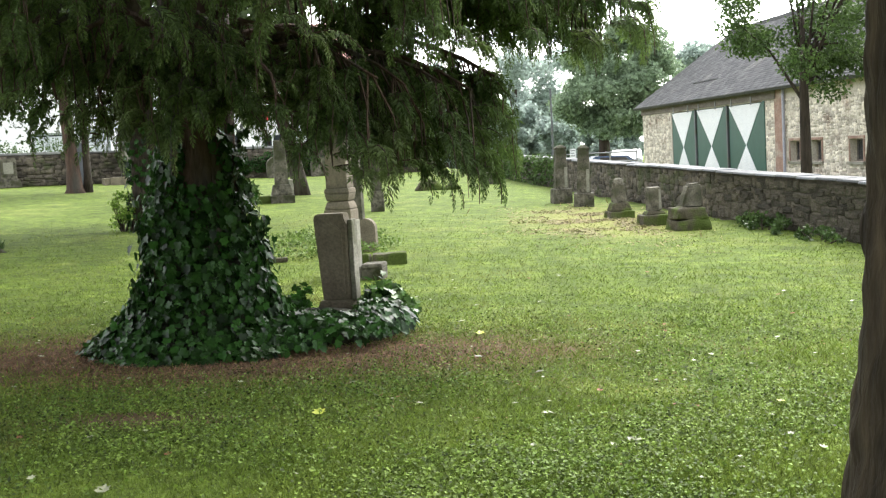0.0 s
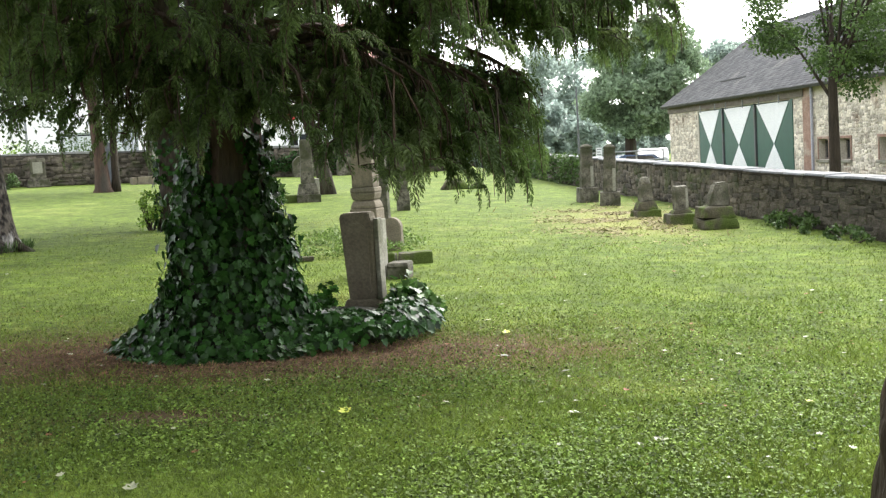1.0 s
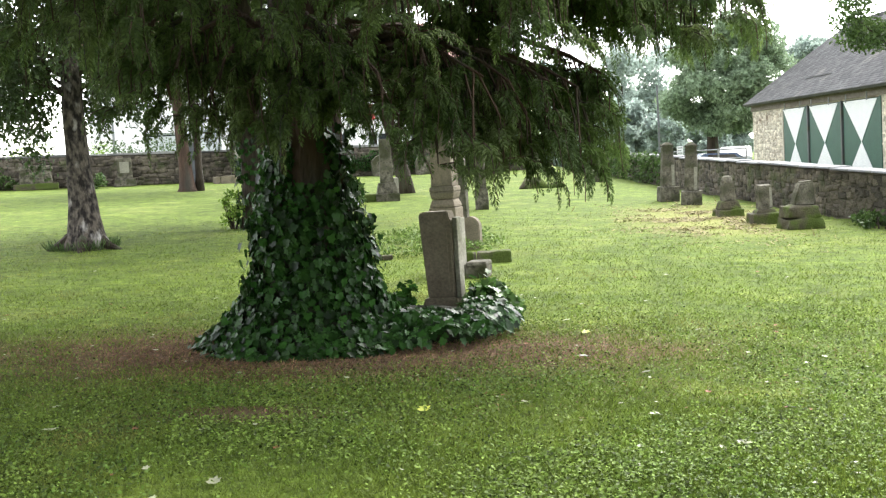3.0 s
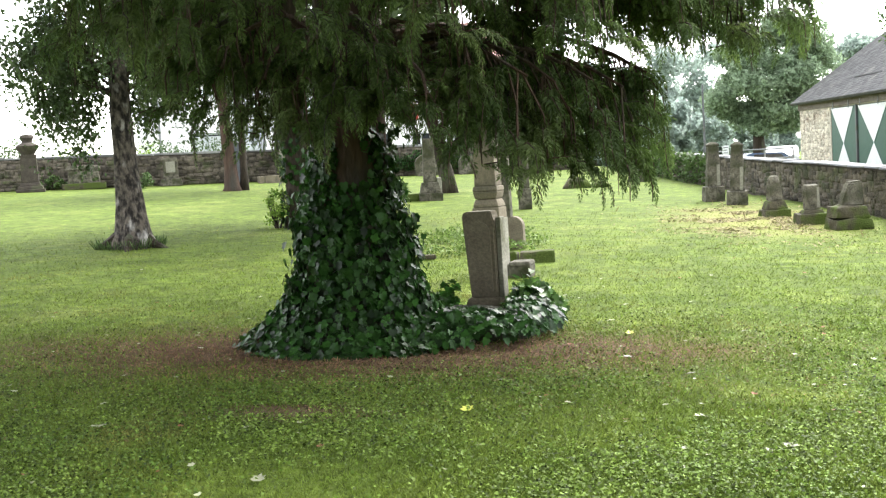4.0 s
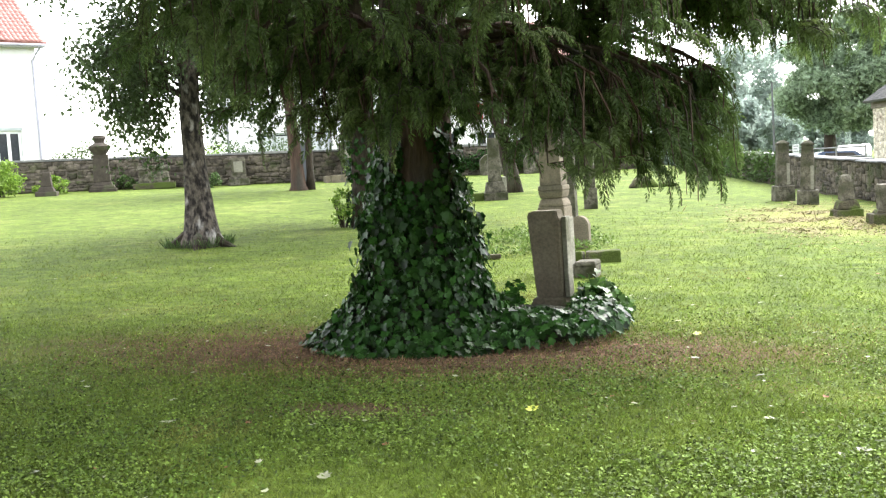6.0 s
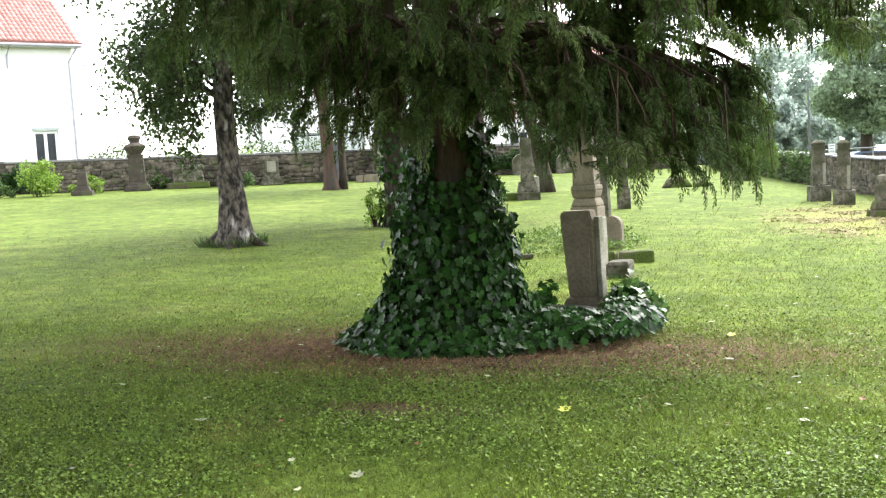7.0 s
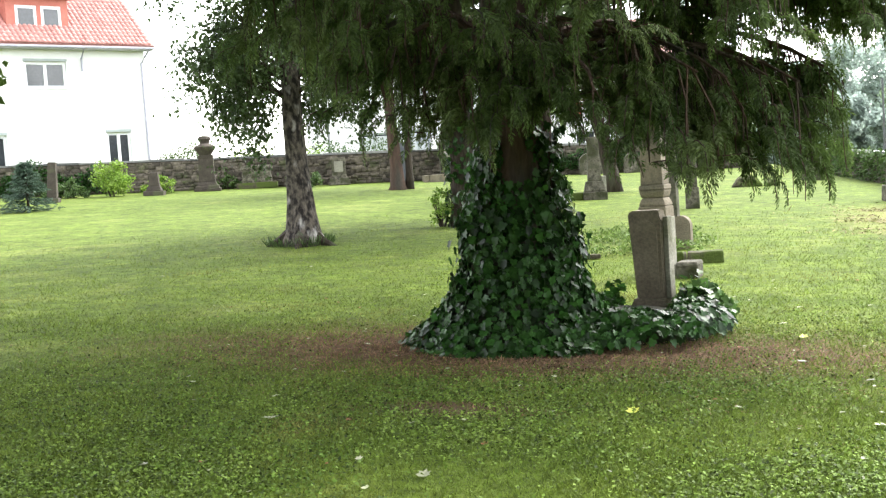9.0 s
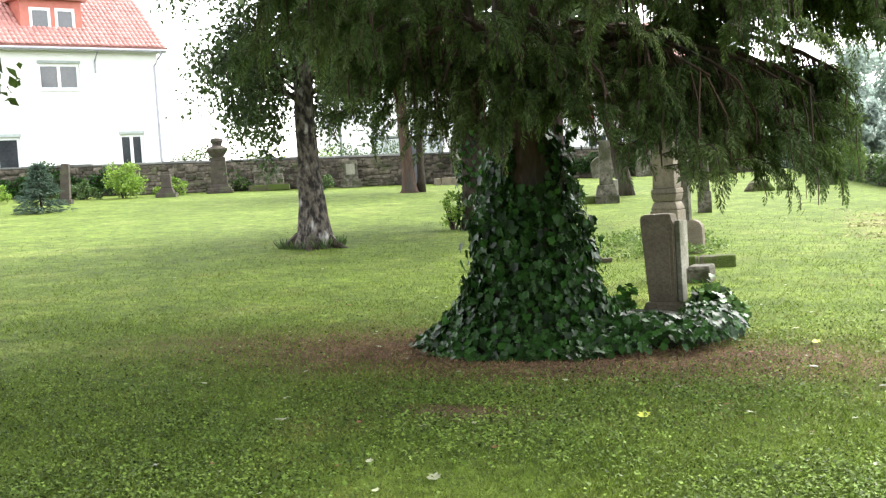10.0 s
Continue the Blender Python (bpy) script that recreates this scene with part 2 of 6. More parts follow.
# ---- building helpers ----
SLOPE_X, SLOPE_Y = -0.031, 0.014


def gz(x, y):
    """Height of the sloping churchyard ground."""
    return SLOPE_X * max(-45.0, min(7.0, x)) + SLOPE_Y * max(-10.0, min(60.0, y))


rng = np.random.default_rng(7)


def empty(name, m, label, category, group="", kind=""):
    e = new(name)
    e.matrix_world = m
    e.empty_display_size = 0.2
    return tagged(e, label, category, group, kind)


def mesh_of(name, bm, material, smooth=False):
    me = bpy.data.meshes.new(name)
    bm.to_mesh(me)
    bm.free()
    me.materials.append(material)
    if smooth:
        me.polygons.foreach_set("use_smooth", [True] * len(me.polygons))
    return me


def part(name, bm, material, parent=None, label="", smooth=False):
    """One bmesh as one mesh object under a thing or a part, in the parent's own space."""
    ob = new(name, mesh_of(name, bm, material, smooth))
    ob.parent = parent
    if label:
        ob["label"] = label
    return ob


def arrays(name, verts, faces, material, parent=None, smooth=False):
    """A mesh object from numpy arrays: verts (n, 3), faces (m, k)."""
    me = bpy.data.meshes.new(name)
    n, k = faces.shape
    me.vertices.add(len(verts))
    me.vertices.foreach_set("co", np.ascontiguousarray(verts, dtype=np.float32).ravel())
    me.loops.add(n * k)
    me.loops.foreach_set("vertex_index", np.ascontiguousarray(faces, dtype=np.int32).ravel())
    me.polygons.add(n)
    me.polygons.foreach_set("loop_start", np.arange(0, n * k, k, dtype=np.int32))
    me.update(calc_edges=True)
    me.validate()
    me.materials.append(material)
    if smooth:
        me.polygons.foreach_set("use_smooth", [True] * len(me.polygons))
    ob = new(name, me)
    ob.parent = parent
    return ob


def block(w, d, h, z0=0.0, w2=None, d2=None, bevel=0.012, rough=0.0, at=(0, 0), seed=0, cuts=0):
    """A worn stone block, tapering to w2 x d2 at its top."""
    bm = bmesh.new()
    w2, d2 = w if w2 is None else w2, d if d2 is None else d2
    vs = [bm.verts.new((at[0] + sx * ww / 2, at[1] + sy * dd / 2, zz)) for ww, dd, zz in ((w, d, z0), (w2, d2, z0 + h))
          for sx, sy in ((-1, -1), (1, -1), (1, 1), (-1, 1))]
    for f in ((3, 2, 1, 0), (4, 5, 6, 7), (0, 1, 5, 4), (1, 2, 6, 5), (2, 3, 7, 6), (3, 0, 4, 7)):
        bm.faces.new([vs[i] for i in f])
    if bevel:
        bmesh.ops.bevel(bm, geom=bm.edges[:], offset=bevel, segments=2, affect="EDGES", profile=0.6)
    if cuts:
        bmesh.ops.subdivide_edges(bm, edges=bm.edges[:], cuts=cuts, use_grid_fill=True)
    if rough:
        for v in bm.verts:
            v.co += noise.noise_vector(v.co * 5 + Vector((seed, seed * 2.3, 0))) * rough
    return bm


def join(*bms):
    """Several bmeshes welded into one part."""
    out = bmesh.new()
    for b in bms:
        me = bpy.data.meshes.new("tmp")
        b.to_mesh(me)
        b.free()
        out.from_mesh(me)
        bpy.data.meshes.remove(me)
    return out


def lathe(profile, seg=16, at=(0, 0), rough=0.0, seed=0, cap=True):
    """A turned body from (radius, z) pairs."""
    bm = bmesh.new()
    rings = [[bm.verts.new((at[0] + r * math.cos(2 * math.pi * i / seg), at[1] + r * math.sin(2 * math.pi * i / seg), z)) for i in range(seg)] for r, z in profile]
    for a, b in zip(rings, rings[1:]):
        for i in range(seg):
            bm.faces.new((a[i], a[(i + 1) % seg], b[(i + 1) % seg], b[i]))
    if cap:
        bm.faces.new(rings[0][::-1])
        bm.faces.new(rings[-1])
    if rough:
        for v in bm.verts:
            v.co += noise.noise_vector(v.co * 4 + Vector((seed, 0, seed))) * rough
    return bm


def tube(points, radii, seg=10, rough=0.0, freq=3.0):
    """A tapered limb through points."""
    bm = bmesh.new()
    rings = []
    pts = [Vector(p) for p in points]
    for i, (p, r) in enumerate(zip(pts, radii)):
        d = (pts[min(i + 1, len(pts) - 1)] - pts[max(i - 1, 0)]).normalized()
        a = d.orthogonal().normalized() if abs(d.z) < 0.9 else Vector((1, 0, 0)) - d * d.x
        a.normalize()
        b = d.cross(a)
        ring = []
        for k in range(seg):
            t = 2 * math.pi * k / seg
            u = a * math.cos(t) + b * math.sin(t)
            rr = r * (1 + (rough * noise.noise((p + u * r * 2) * freq) if rough else 0))
            ring.append(bm.verts.new(p + u * rr))
        rings.append(ring)
    for r0, r1 in zip(rings, rings[1:]):
        for k in range(seg):
            bm.faces.new((r0[k], r0[(k + 1) % seg], r1[(k + 1) % seg], r1[k]))
    bm.faces.new(rings[0][::-1])
    bm.faces.new(rings[-1])
    return bm


def frames_of(growth, normal):
    """Rotation matrices whose y is the growth direction and z the leaf's face."""
    y = growth / np.linalg.norm(growth, axis=1, keepdims=True)
    x = np.cross(y, normal)
    x /= np.linalg.norm(x, axis=1, keepdims=True) + 1e-9
    z = np.cross(x, y)
    return np.stack([x, y, z], axis=2)


def scatter(name, tv, tf, pos, rot, size, material, parent=None):
    """Many copies of a small leaf template as one mesh."""
    n, k = len(pos), len(tv)
    s = np.asarray(size).reshape(-1, 1, 1) if np.ndim(size) == 1 else size
    v = np.einsum("nij,kj->nki", rot, tv) * s + pos[:, None, :]
    f = tf[None] + (np.arange(n) * k)[:, None, None]
    return arrays(name, v.reshape(-1, 3), f.reshape(-1, tf.shape[1]), material, parent)


def feather(n=14):
    """A drooping yew spray: a stem set all round with short flat needles, one unit long along y."""
    v, f = [], []
    for i in range(n):
        y0 = 0.02 + 0.88 * i / n
        z0 = -0.25 * y0 * y0
        a = 2.4 * i
        ln_ = 0.27 * (1 - 0.5 * i / n)
        c, s = math.cos(a) * ln_, math.sin(a) * ln_ * 0.75
        w = 0.055
        b = len(v)
        v += [(0, y0, z0), (c * 0.55 - s * 0.25, y0 + 0.06, z0 + s * 0.55 + c * 0.25), (c, y0 + 0.26, z0 + s - 0.05), (c * 0.5 + s * 0.25, y0 + 0.06 + 2 * w, z0 + s * 0.5 - c * 0.25)]
        f.append((b, b + 1, b + 2, b + 3))
    return np.array(v), np.array(f)


FEATHER = feather()
LEAF = (np.array([(0, 0, 0), (0.32, 0.45, 0.10), (0, 1, -0.05), (0, 0.45, 0.0), (-0.32, 0.45, 0.10)]), np.array([(0, 1, 2, 3), (0, 3, 2, 4)]))
CLUMP = (np.array([(0, 0, 0), (0.38, 0.5, 0.1), (0, 1, 0), (-0.38, 0.5, 0.1), (0.3, -0.2, 0.3), (0.75, 0.2, 0.3), (0.6, 0.6, 0.1), (0.2, 0.3, 0.25),
                   (-0.3, -0.1, -0.3), (-0.2, 0.4, -0.25), (-0.7, 0.6, -0.2), (-0.75, 0.1, -0.3)]), np.array([(0, 1, 2, 3), (4, 5, 6, 7), (8, 9, 10, 11)]))


def unit(n):
    v = rng.normal(size=(n, 3))
    return v / np.linalg.norm(v, axis=1, keepdims=True)

# ---- ground ----
def wall_x(y):
    """Inner face of the lane wall."""
    return 5.83 - 0.131 * (y - 15.4)


def ground_z(x, y):
    z = gz(x, y)
    if x > wall_x(y) + 0.2:
        k = min(1.0, (x - wall_x(y) - 0.2) / 0.2)
        z = z * (1 - k) + -0.22 * k
    z += 0.02 * noise.noise(Vector((x * 0.35, y * 0.35, 0))) * (1 if y > 3 else 0)
    return z


def build_ground():
    xs = sorted(set([-900, -300, -120, -70] + [-45 + 1.5 * i for i in range(25)] + [-9 + 0.35 * i for i in range(60)] + [12 + 2 * i for i in range(20)] + [80, 150, 350, 900]))
    ys = sorted(set([-900, -200, -50, -15, -5, 0] + [2 + 0.35 * i for i in range(50)] + [20 + 1.0 * i for i in range(44)] + [66, 72, 85, 120, 200, 400, 1200]))
    v = np.array([(x, y, ground_z(x, y)) for y in ys for x in xs])
    w = len(xs)
    f = np.array([(j * w + i, j * w + i + 1, (j + 1) * w + i + 1, (j + 1) * w + i) for j in range(len(ys) - 1) for i in range(w - 1)])
    ob = arrays("ground", v, f, M_lawn, None, True)
    tagged(ob, "short mown churchyard lawn with brown needle litter under the yew", "lawn", kind="structure")


build_ground()

# ---- walls ----
CUSHION_V = np.array([(-.5, -.5, 0), (.5, -.5, 0), (.5, .5, 0), (-.5, .5, 0), (-.47, -.46, .6), (.46, -.47, .6), (.47, .46, .6), (-.46, .46, .6),
                      (-.30, -.28, 1), (.32, -.30, .95), (.29, .30, 1), (-.31, .27, .92)])
CUSHION_F = np.array([(0, 1, 5, 4), (1, 2, 6, 5), (2, 3, 7, 6), (3, 0, 4, 7), (4, 5, 9, 8), (5, 6, 10, 9), (6, 7, 11, 10), (7, 4, 8, 11), (8, 9, 10, 11)])


def rubble(length, height, seed, course=0.14, wide=0.30):
    """Rubble courses: (s, z, w, h) of each stone on a wall face."""
    r = random.Random(seed)
    out, z = [], 0.0
    while z < height - 0.03:
        h = min(course * r.uniform(0.65, 1.35), height - z)
        s = -r.uniform(0, wide)
        while s < length:
            w = wide * r.uniform(0.5, 1.6)
            a, b = max(0, s), min(length, s + w)
            if b - a > 0.06:
                hh = h * r.uniform(0.7, 1.55)
                zc = min(max(z + h / 2 + r.uniform(-0.42, 0.42) * h, hh / 2), height - hh / 2)
                out.append(((a + b) / 2, zc, (b - a) * r.uniform(0.92, 1.06), hh))
            s += w
        z += h
    return out


def stones_joined(name, stones, origin, along, out, material, parent, proud=0.035, seed=1):
    r = np.random.default_rng(seed)
    a, o, u = Vector(along).normalized(), Vector(out).normalized(), Vector((0, 0, 1))
    n = len(stones)
    S = np.array(stones)
    base = np.array([CUSHION_V] * n) + r.normal(0, 0.055, (n, len(CUSHION_V), 3)) * np.array([1, 1.2, 2.0])
    loc = base * np.stack([S[:, 2] * 0.98, S[:, 3] * 0.97, np.full(n, proud)], 1)[:, None, :]
    loc[:, :, 0] += S[:, 0][:, None]
    loc[:, :, 1] += S[:, 1][:, None]
    R = np.array([a, u, o])
    v = loc @ R + np.array(origin)
    # lean each stone with the ground along the wall
    f = CUSHION_F[None] + (np.arange(n) * len(CUSHION_V))[:, None, None]
    return tagged(arrays(name, v.reshape(-1, 3), f.reshape(-1, 4), material, parent), kind="stuff")


def build_lane_wall():
    y0, y1, h, th = 7.0, 52.0, 0.83, 0.36
    v, f = [], []
    n = 46
    for i in range(n):
        y = y0 + (y1 - y0) * i / (n - 1)
        x, z = wall_x(y), gz(wall_x(y), y)
        v += [(x, y, z - 0.5), (x + th, y, z - 0.5), (x + th, y, z + h), (x, y, z + h)]
        if i:
            b = 4 * i
            f += [(b - 4, b - 1, b + 3, b), (b - 3, b + 1, b + 2, b - 2), (b - 1, b - 2, b + 2, b + 3)]
    f += [(0, 1, 2, 3), (4 * n - 1, 4 * n - 2, 4 * n - 3, 4 * n - 4)]
    wall = tagged(arrays("wall_lane", np.array(v), np.array(f), M_mortar), "low dark rubble stone churchyard wall capped with pale slabs", "wall", kind="structure")
    d = Vector((-0.131, 1, (SLOPE_X * -0.131 + SLOPE_Y))).normalized()
    outn = Vector((-1, -0.131, 0)).normalized()
    up = Vector((0, 0, 1))

    def frame_at(y):
        x = wall_x(y)
        return Vector((x, y, gz(x, y)))
    return wall, d, outn, up, frame_at


wall_lane, LW_D, LW_O, LW_U, lw_at = build_lane_wall()
LW_LEN = 45.0 * math.hypot(1, 0.131)


def lane_wall_far():
    o = lw_at(21.0)
    st = rubble((52 - 21) * 1.0086, 0.82, 3, 0.11, 0.24)
    a, u, out = np.array(LW_D), np.array([0, 0, 1]), np.array(LW_O)
    stones_joined("rubble_far", st, o, LW_D, LW_O, M_wallisland, wall_lane, 0.02, 4)
    st = rubble((14 - 7) * 1.0086, 0.82, 5, 0.11, 0.24)
    stones_joined("rubble_near", st, lw_at(7.0), LW_D, LW_O, M_wallisland, wall_lane, 0.02, 6)


lane_wall_far()

NW_A, NW_B = Vector((-44.0, 35.2, 0)), Vector((-0.2, 51.6, 0))
NW_D = (NW_B - NW_A).normalized()
NW_O = Vector((NW_D.y, -NW_D.x, 0))
NW_H = 1.27


def nw_pt(s, off=0.0):
    """A ground point by the far wall: s metres along it, off metres in front."""
    p = NW_A + NW_D * s + NW_O * off
    return Vector((p.x, p.y, gz(p.x, p.y)))


def build_far_wall():
    L = (NW_B - NW_A).length
    n = 24
    v, f = [], []
    for i in range(n):
        p = nw_pt(L * i / (n - 1))
        q = p - NW_O * 0.4
        v += [(p.x, p.y, p.z - 0.5), (q.x, q.y, p.z - 0.5), (q.x, q.y, p.z + NW_H), (p.x, p.y, p.z + NW_H)]
        if i:
            b = 4 * i
            f += [(b - 4, b, b + 3, b - 1), (b - 3, b - 2, b + 2, b + 1), (b - 1, b + 3, b + 2, b - 2)]
    f += [(3, 2, 1, 0), (4 * n - 4, 4 * n - 3, 4 * n - 2, 4 * n - 1)]
    wall = tagged(arrays("wall_north", np.array(v), np.array(f), M_mortar), "long dark rubble stone wall behind the graves", "wall", kind="structure")
    rise = (nw_pt(L).z - nw_pt(0).z) / L
    st = rubble(L, NW_H - 0.02, 11, 0.14, 0.34)
    stones_joined("rubble", st, nw_pt(0), NW_D + Vector((0, 0, rise)), NW_O, M_wallisland, wall, 0.05, 12)
    for i in range(32):
        w = L / 32
        c = nw_pt(w * (i + 0.5)) - NW_O * 0.2
        bm = block(w - 0.02, 0.5, 0.07 + 0.015 * (i % 3), 0, bevel=0.01)
        ob = part("cap_slab", bm, M_capdark, wall)
        ob.matrix_world = Matrix.Translation((c.x, c.y, c.z + NW_H + 0.004)) @ Matrix.Rotation(math.atan2(NW_D.y, NW_D.x), 4, "Z") @ Matrix.Rotation(-math.atan(rise), 4, "Y")
    return wall


wall_north = build_far_wall()


# ---- buildings ----
def slab(pts, thick, axis):
    """A sheet through pts (a planar ring), thickened along axis."""
    bm = bmesh.new()
    a = [bm.verts.new(p) for p in pts]
    b = [bm.verts.new(Vector(p) + Vector(axis) * thick) for p in pts]
    bm.faces.new(a[::-1])
    bm.faces.new(b)
    n = len(pts)
    for i in range(n):
        bm.faces.new((a[i], a[(i + 1) % n], b[(i + 1) % n], b[i]))
    bmesh.ops.recalc_face_normals(bm, faces=bm.faces[:])
    return bm


def wall_with_holes(s0, s1, z0, z1, thick, holes):
    """A wall in the local xz plane (outer face y = 0, body to +y), with rectangular openings (s0, s1, z0, z1)."""
    xs = sorted({s0, s1, *[h[0] for h in holes], *[h[1] for h in holes]})
    zs = sorted({z0, z1, *[h[2] for h in holes], *[h[3] for h in holes]})
    bm = bmesh.new()
    def solid(i, j):
        if not (0 <= i < len(xs) - 1 and 0 <= j < len(zs) - 1):
            return False
        cx, cz = (xs[i] + xs[i + 1]) / 2, (zs[j] + zs[j + 1]) / 2
        return not any(h[0] < cx < h[1] and h[2] < cz < h[3] for h in holes)
    def quad(*p):
        bm.faces.new([bm.verts.new(q) for q in p])
    for i in range(len(xs) - 1):
        for j in range(len(zs) - 1):
            if not solid(i, j):
                continue
            a, b, c, d = xs[i], xs[i + 1], zs[j], zs[j + 1]
            quad((a, 0, c), (b, 0, c), (b, 0, d), (a, 0, d))
            quad((a, thick, c), (a, thick, d), (b, thick, d), (b, thick, c))
            if not solid(i - 1, j):
                quad((a, 0, c), (a, 0, d), (a, thick, d), (a, thick, c))
            if not solid(i + 1, j):
                quad((b, 0, c), (b, thick, c), (b, thick, d), (b, 0, d))
            if not solid(i, j - 1):
                quad((a, 0, c), (a, thick, c), (b, thick, c), (b, 0, c))
            if not solid(i, j + 1):
                quad((a, 0, d), (b, 0, d), (b, thick, d), (a, thick, d))
    bmesh.ops.remove_doubles(bm, verts=bm.verts[:], dist=0.0005)
    return bm


def boxb(x0, x1, y0, y1, z0, z1, bevel=0.0):
    return block(x1 - x0, y1 - y0, z1 - z0, z0, bevel=bevel, at=((x0 + x1) / 2, (y0 + y1) / 2))


def window_parts(parent, s0, s1, z0, z1, deep=0.12, bar=0.06, panes=2, frame_mat=None, curtain=False, glass=None):
    """A window set in an opening: frame, mullion, panes, sill."""
    frame_mat, glass = frame_mat or M_white, glass or M_glass
    w = part("window", join(boxb(s0, s0 + bar, deep, deep + 0.06, z0, z1), boxb(s1 - bar, s1, deep, deep + 0.06, z0, z1),
                            boxb(s0 + bar, s1 - bar, deep, deep + 0.06, z0, z0 + bar), boxb(s0 + bar, s1 - bar, deep, deep + 0.06, z1 - bar, z1)), frame_mat, parent)
    iw = (s1 - s0 - 2 * bar)
    for i in range(panes):
        a, b = s0 + bar + iw * i / panes, s0 + bar + iw * (i + 1) / panes
        if i:
            part("mullion", boxb(a - bar * 0.6, a + bar * 0.6, deep - 0.01, deep + 0.05, z0 + bar, z1 - bar), frame_mat, w)
        part("pane", boxb(a + 0.002, b - 0.002, deep + 0.025, deep + 0.035, z0 + bar, z1 - bar), glass, w)
        if curtain:
            part("curtain", boxb(a + 0.02, b - 0.02, deep + 0.012, deep + 0.016, z0 + bar, z0 + bar + (z1 - z0) * curtain), M_curtain, w)
    part("sill", boxb(s0 - 0.05, s1 + 0.05, -0.06, deep, z0 - 0.05, z0 - 0.004), frame_mat, w)
    return w


def build_barn():
    yaw = math.degrees(math.atan2(-0.9945, 0.105))
    barn = empty("barn", pose(9.75, 53.1, -0.25, 0, 0, yaw), "pale rubble limestone barn with dark slate roof and green-white doors", "barn")
    H, L, W = 3.45, 40.0, 9.2
    wins = [(16.65, 17.4), (18.2, 18.95), (20.8, 21.6), (24.0, 24.8)]
    holes = [(4.3, 14.5, 0.0, 2.98)] + [(a, b, 0.93, 1.58) for a, b in wins]
    part("wall", wall_with_holes(0, L, 0, H, 0.5, holes), M_barnmortar, barn)
    part("gable_wall", slab([(0, 0.5, 0), (0, W, 0), (0, W, H), (0, W / 2, H + 3.0), (0, 0.5, H + 0.3)], 0.45, (1, 0, 0)), M_barnmortar, barn)
    part("rear_wall", boxb(0.5, L, W - 0.5, W, 0, H), M_barnmortar, barn)
    part("end_wall", boxb(L - 0.5, L, 0.5, W - 0.5, 0, H), M_barnmortar, barn)
    st = [s for s in rubble(L, H - 0.45, 21, 0.10, 0.19)
          if not any(h[0] - 0.1 < s[0] + s[2] / 2 and s[0] - s[2] / 2 < h[1] + 0.1 and h[2] - 0.05 < s[1] + s[3] / 2 and s[1] - s[3] / 2 < h[3] + 0.12 for h in holes)
          and not 15.4 < s[0] < 16.2]
    stones_joined("rubble", st, (0, 0, 0), (1, 0, 0), (0, -1, 0), M_barnstone, barn, 0.014, 22)
    # long timber beam above the doors and under the eaves
    part("beam", boxb(-0.05, 15.6, -0.07, -0.002, 3.02, 3.44, 0.01), M_fascia, barn, "weathered grey timber beam")
    part("brick_pier", boxb(15.5, 16.1, -0.04, -0.002, 0.0, 3.3, 0.01), M_brick, barn, "worn red brick pier")
    part("downpipe", lathe([(0.05, 0.1), (0.05, 3.3)], 10, (16.35, -0.09)), M_zinc, barn, "grey downpipe")
    # roof: rows of slates over two slopes
    ang = math.atan2(3.15, W / 2)
    ev = 0.35
    e, r_ = (-ev, H + 0.06 - ev * math.tan(ang)), (W / 2, H + 0.06 + W / 2 * math.tan(ang))
    nrm = Vector((0, -math.sin(ang), math.cos(ang)))
    roof = part("roof", slab([(-0.15, e[0], e[1]), (L + 0.2, e[0], e[1]), (L + 0.2, r_[0], r_[1]), (-0.15, r_[0], r_[1])], 0.10, nrm), M_slateroof, barn, "dark weathered slate roof")
    part("rear_slope", slab([(-0.15, 2 * W / 2 + ev, e[1]), (-0.15, r_[0], r_[1]), (L + 0.2, r_[0], r_[1]), (L + 0.2, W + ev, e[1])], 0.10, (0, math.sin(ang), math.cos(ang))), M_slateroof, barn)
    slope_len = (r_[0] - e[0]) / math.cos(ang)
    V, F = [], []
    rr = random.Random(5)
    rows = 40
    for j in range(rows):
        t0, t1 = slope_len * j / rows, slope_len * (j + 1.25) / rows
        t1 = min(t1, slope_len)
        x = -0.15 - rr.uniform(0, 0.4)
        while x < 30:
            w = rr.uniform(0.24, 0.34)
            lift0, lift1 = 0.112 + rr.uniform(0, 0.006), 0.104
            b = len(V)
            for (xx, t, l) in ((max(x, -0.15), t0, lift0), (x + w - 0.012, t0, lift0), (x + w - 0.012, t1, lift1), (max(x, -0.15), t1, lift1)):
                V.append((xx, e[0] + t * math.cos(ang) - l * math.sin(ang), e[1] + t * math.sin(ang) + l * math.cos(ang)))
            for k in range(2):
                xx, t, l = ((max(x, -0.15), t0, 0.1), (x + w - 0.012, t0, 0.1))[k]
                V.append((xx, e[0] + t * math.cos(ang) - l * math.sin(ang), e[1] + t * math.sin(ang) + l * math.cos(ang)))
            F += [(b, b + 1, b + 2, b + 3), (b + 4, b + 5, b + 1, b)]
            x += w
    tagged(arrays("slate_cover", np.array(V), np.array(F), M_slateroof, roof), kind="stuff")
    part("ridge", slab([(-0.15, r_[0] - 0.2, r_[1] + 0.02), (L, r_[0] - 0.2, r_[1] + 0.02), (L, r_[0] + 0.2, r_[1] + 0.02), (-0.15, r_[0] + 0.2, r_[1] + 0.02)], 0.14, (0, 0, 1)), M_slateroof, roof)
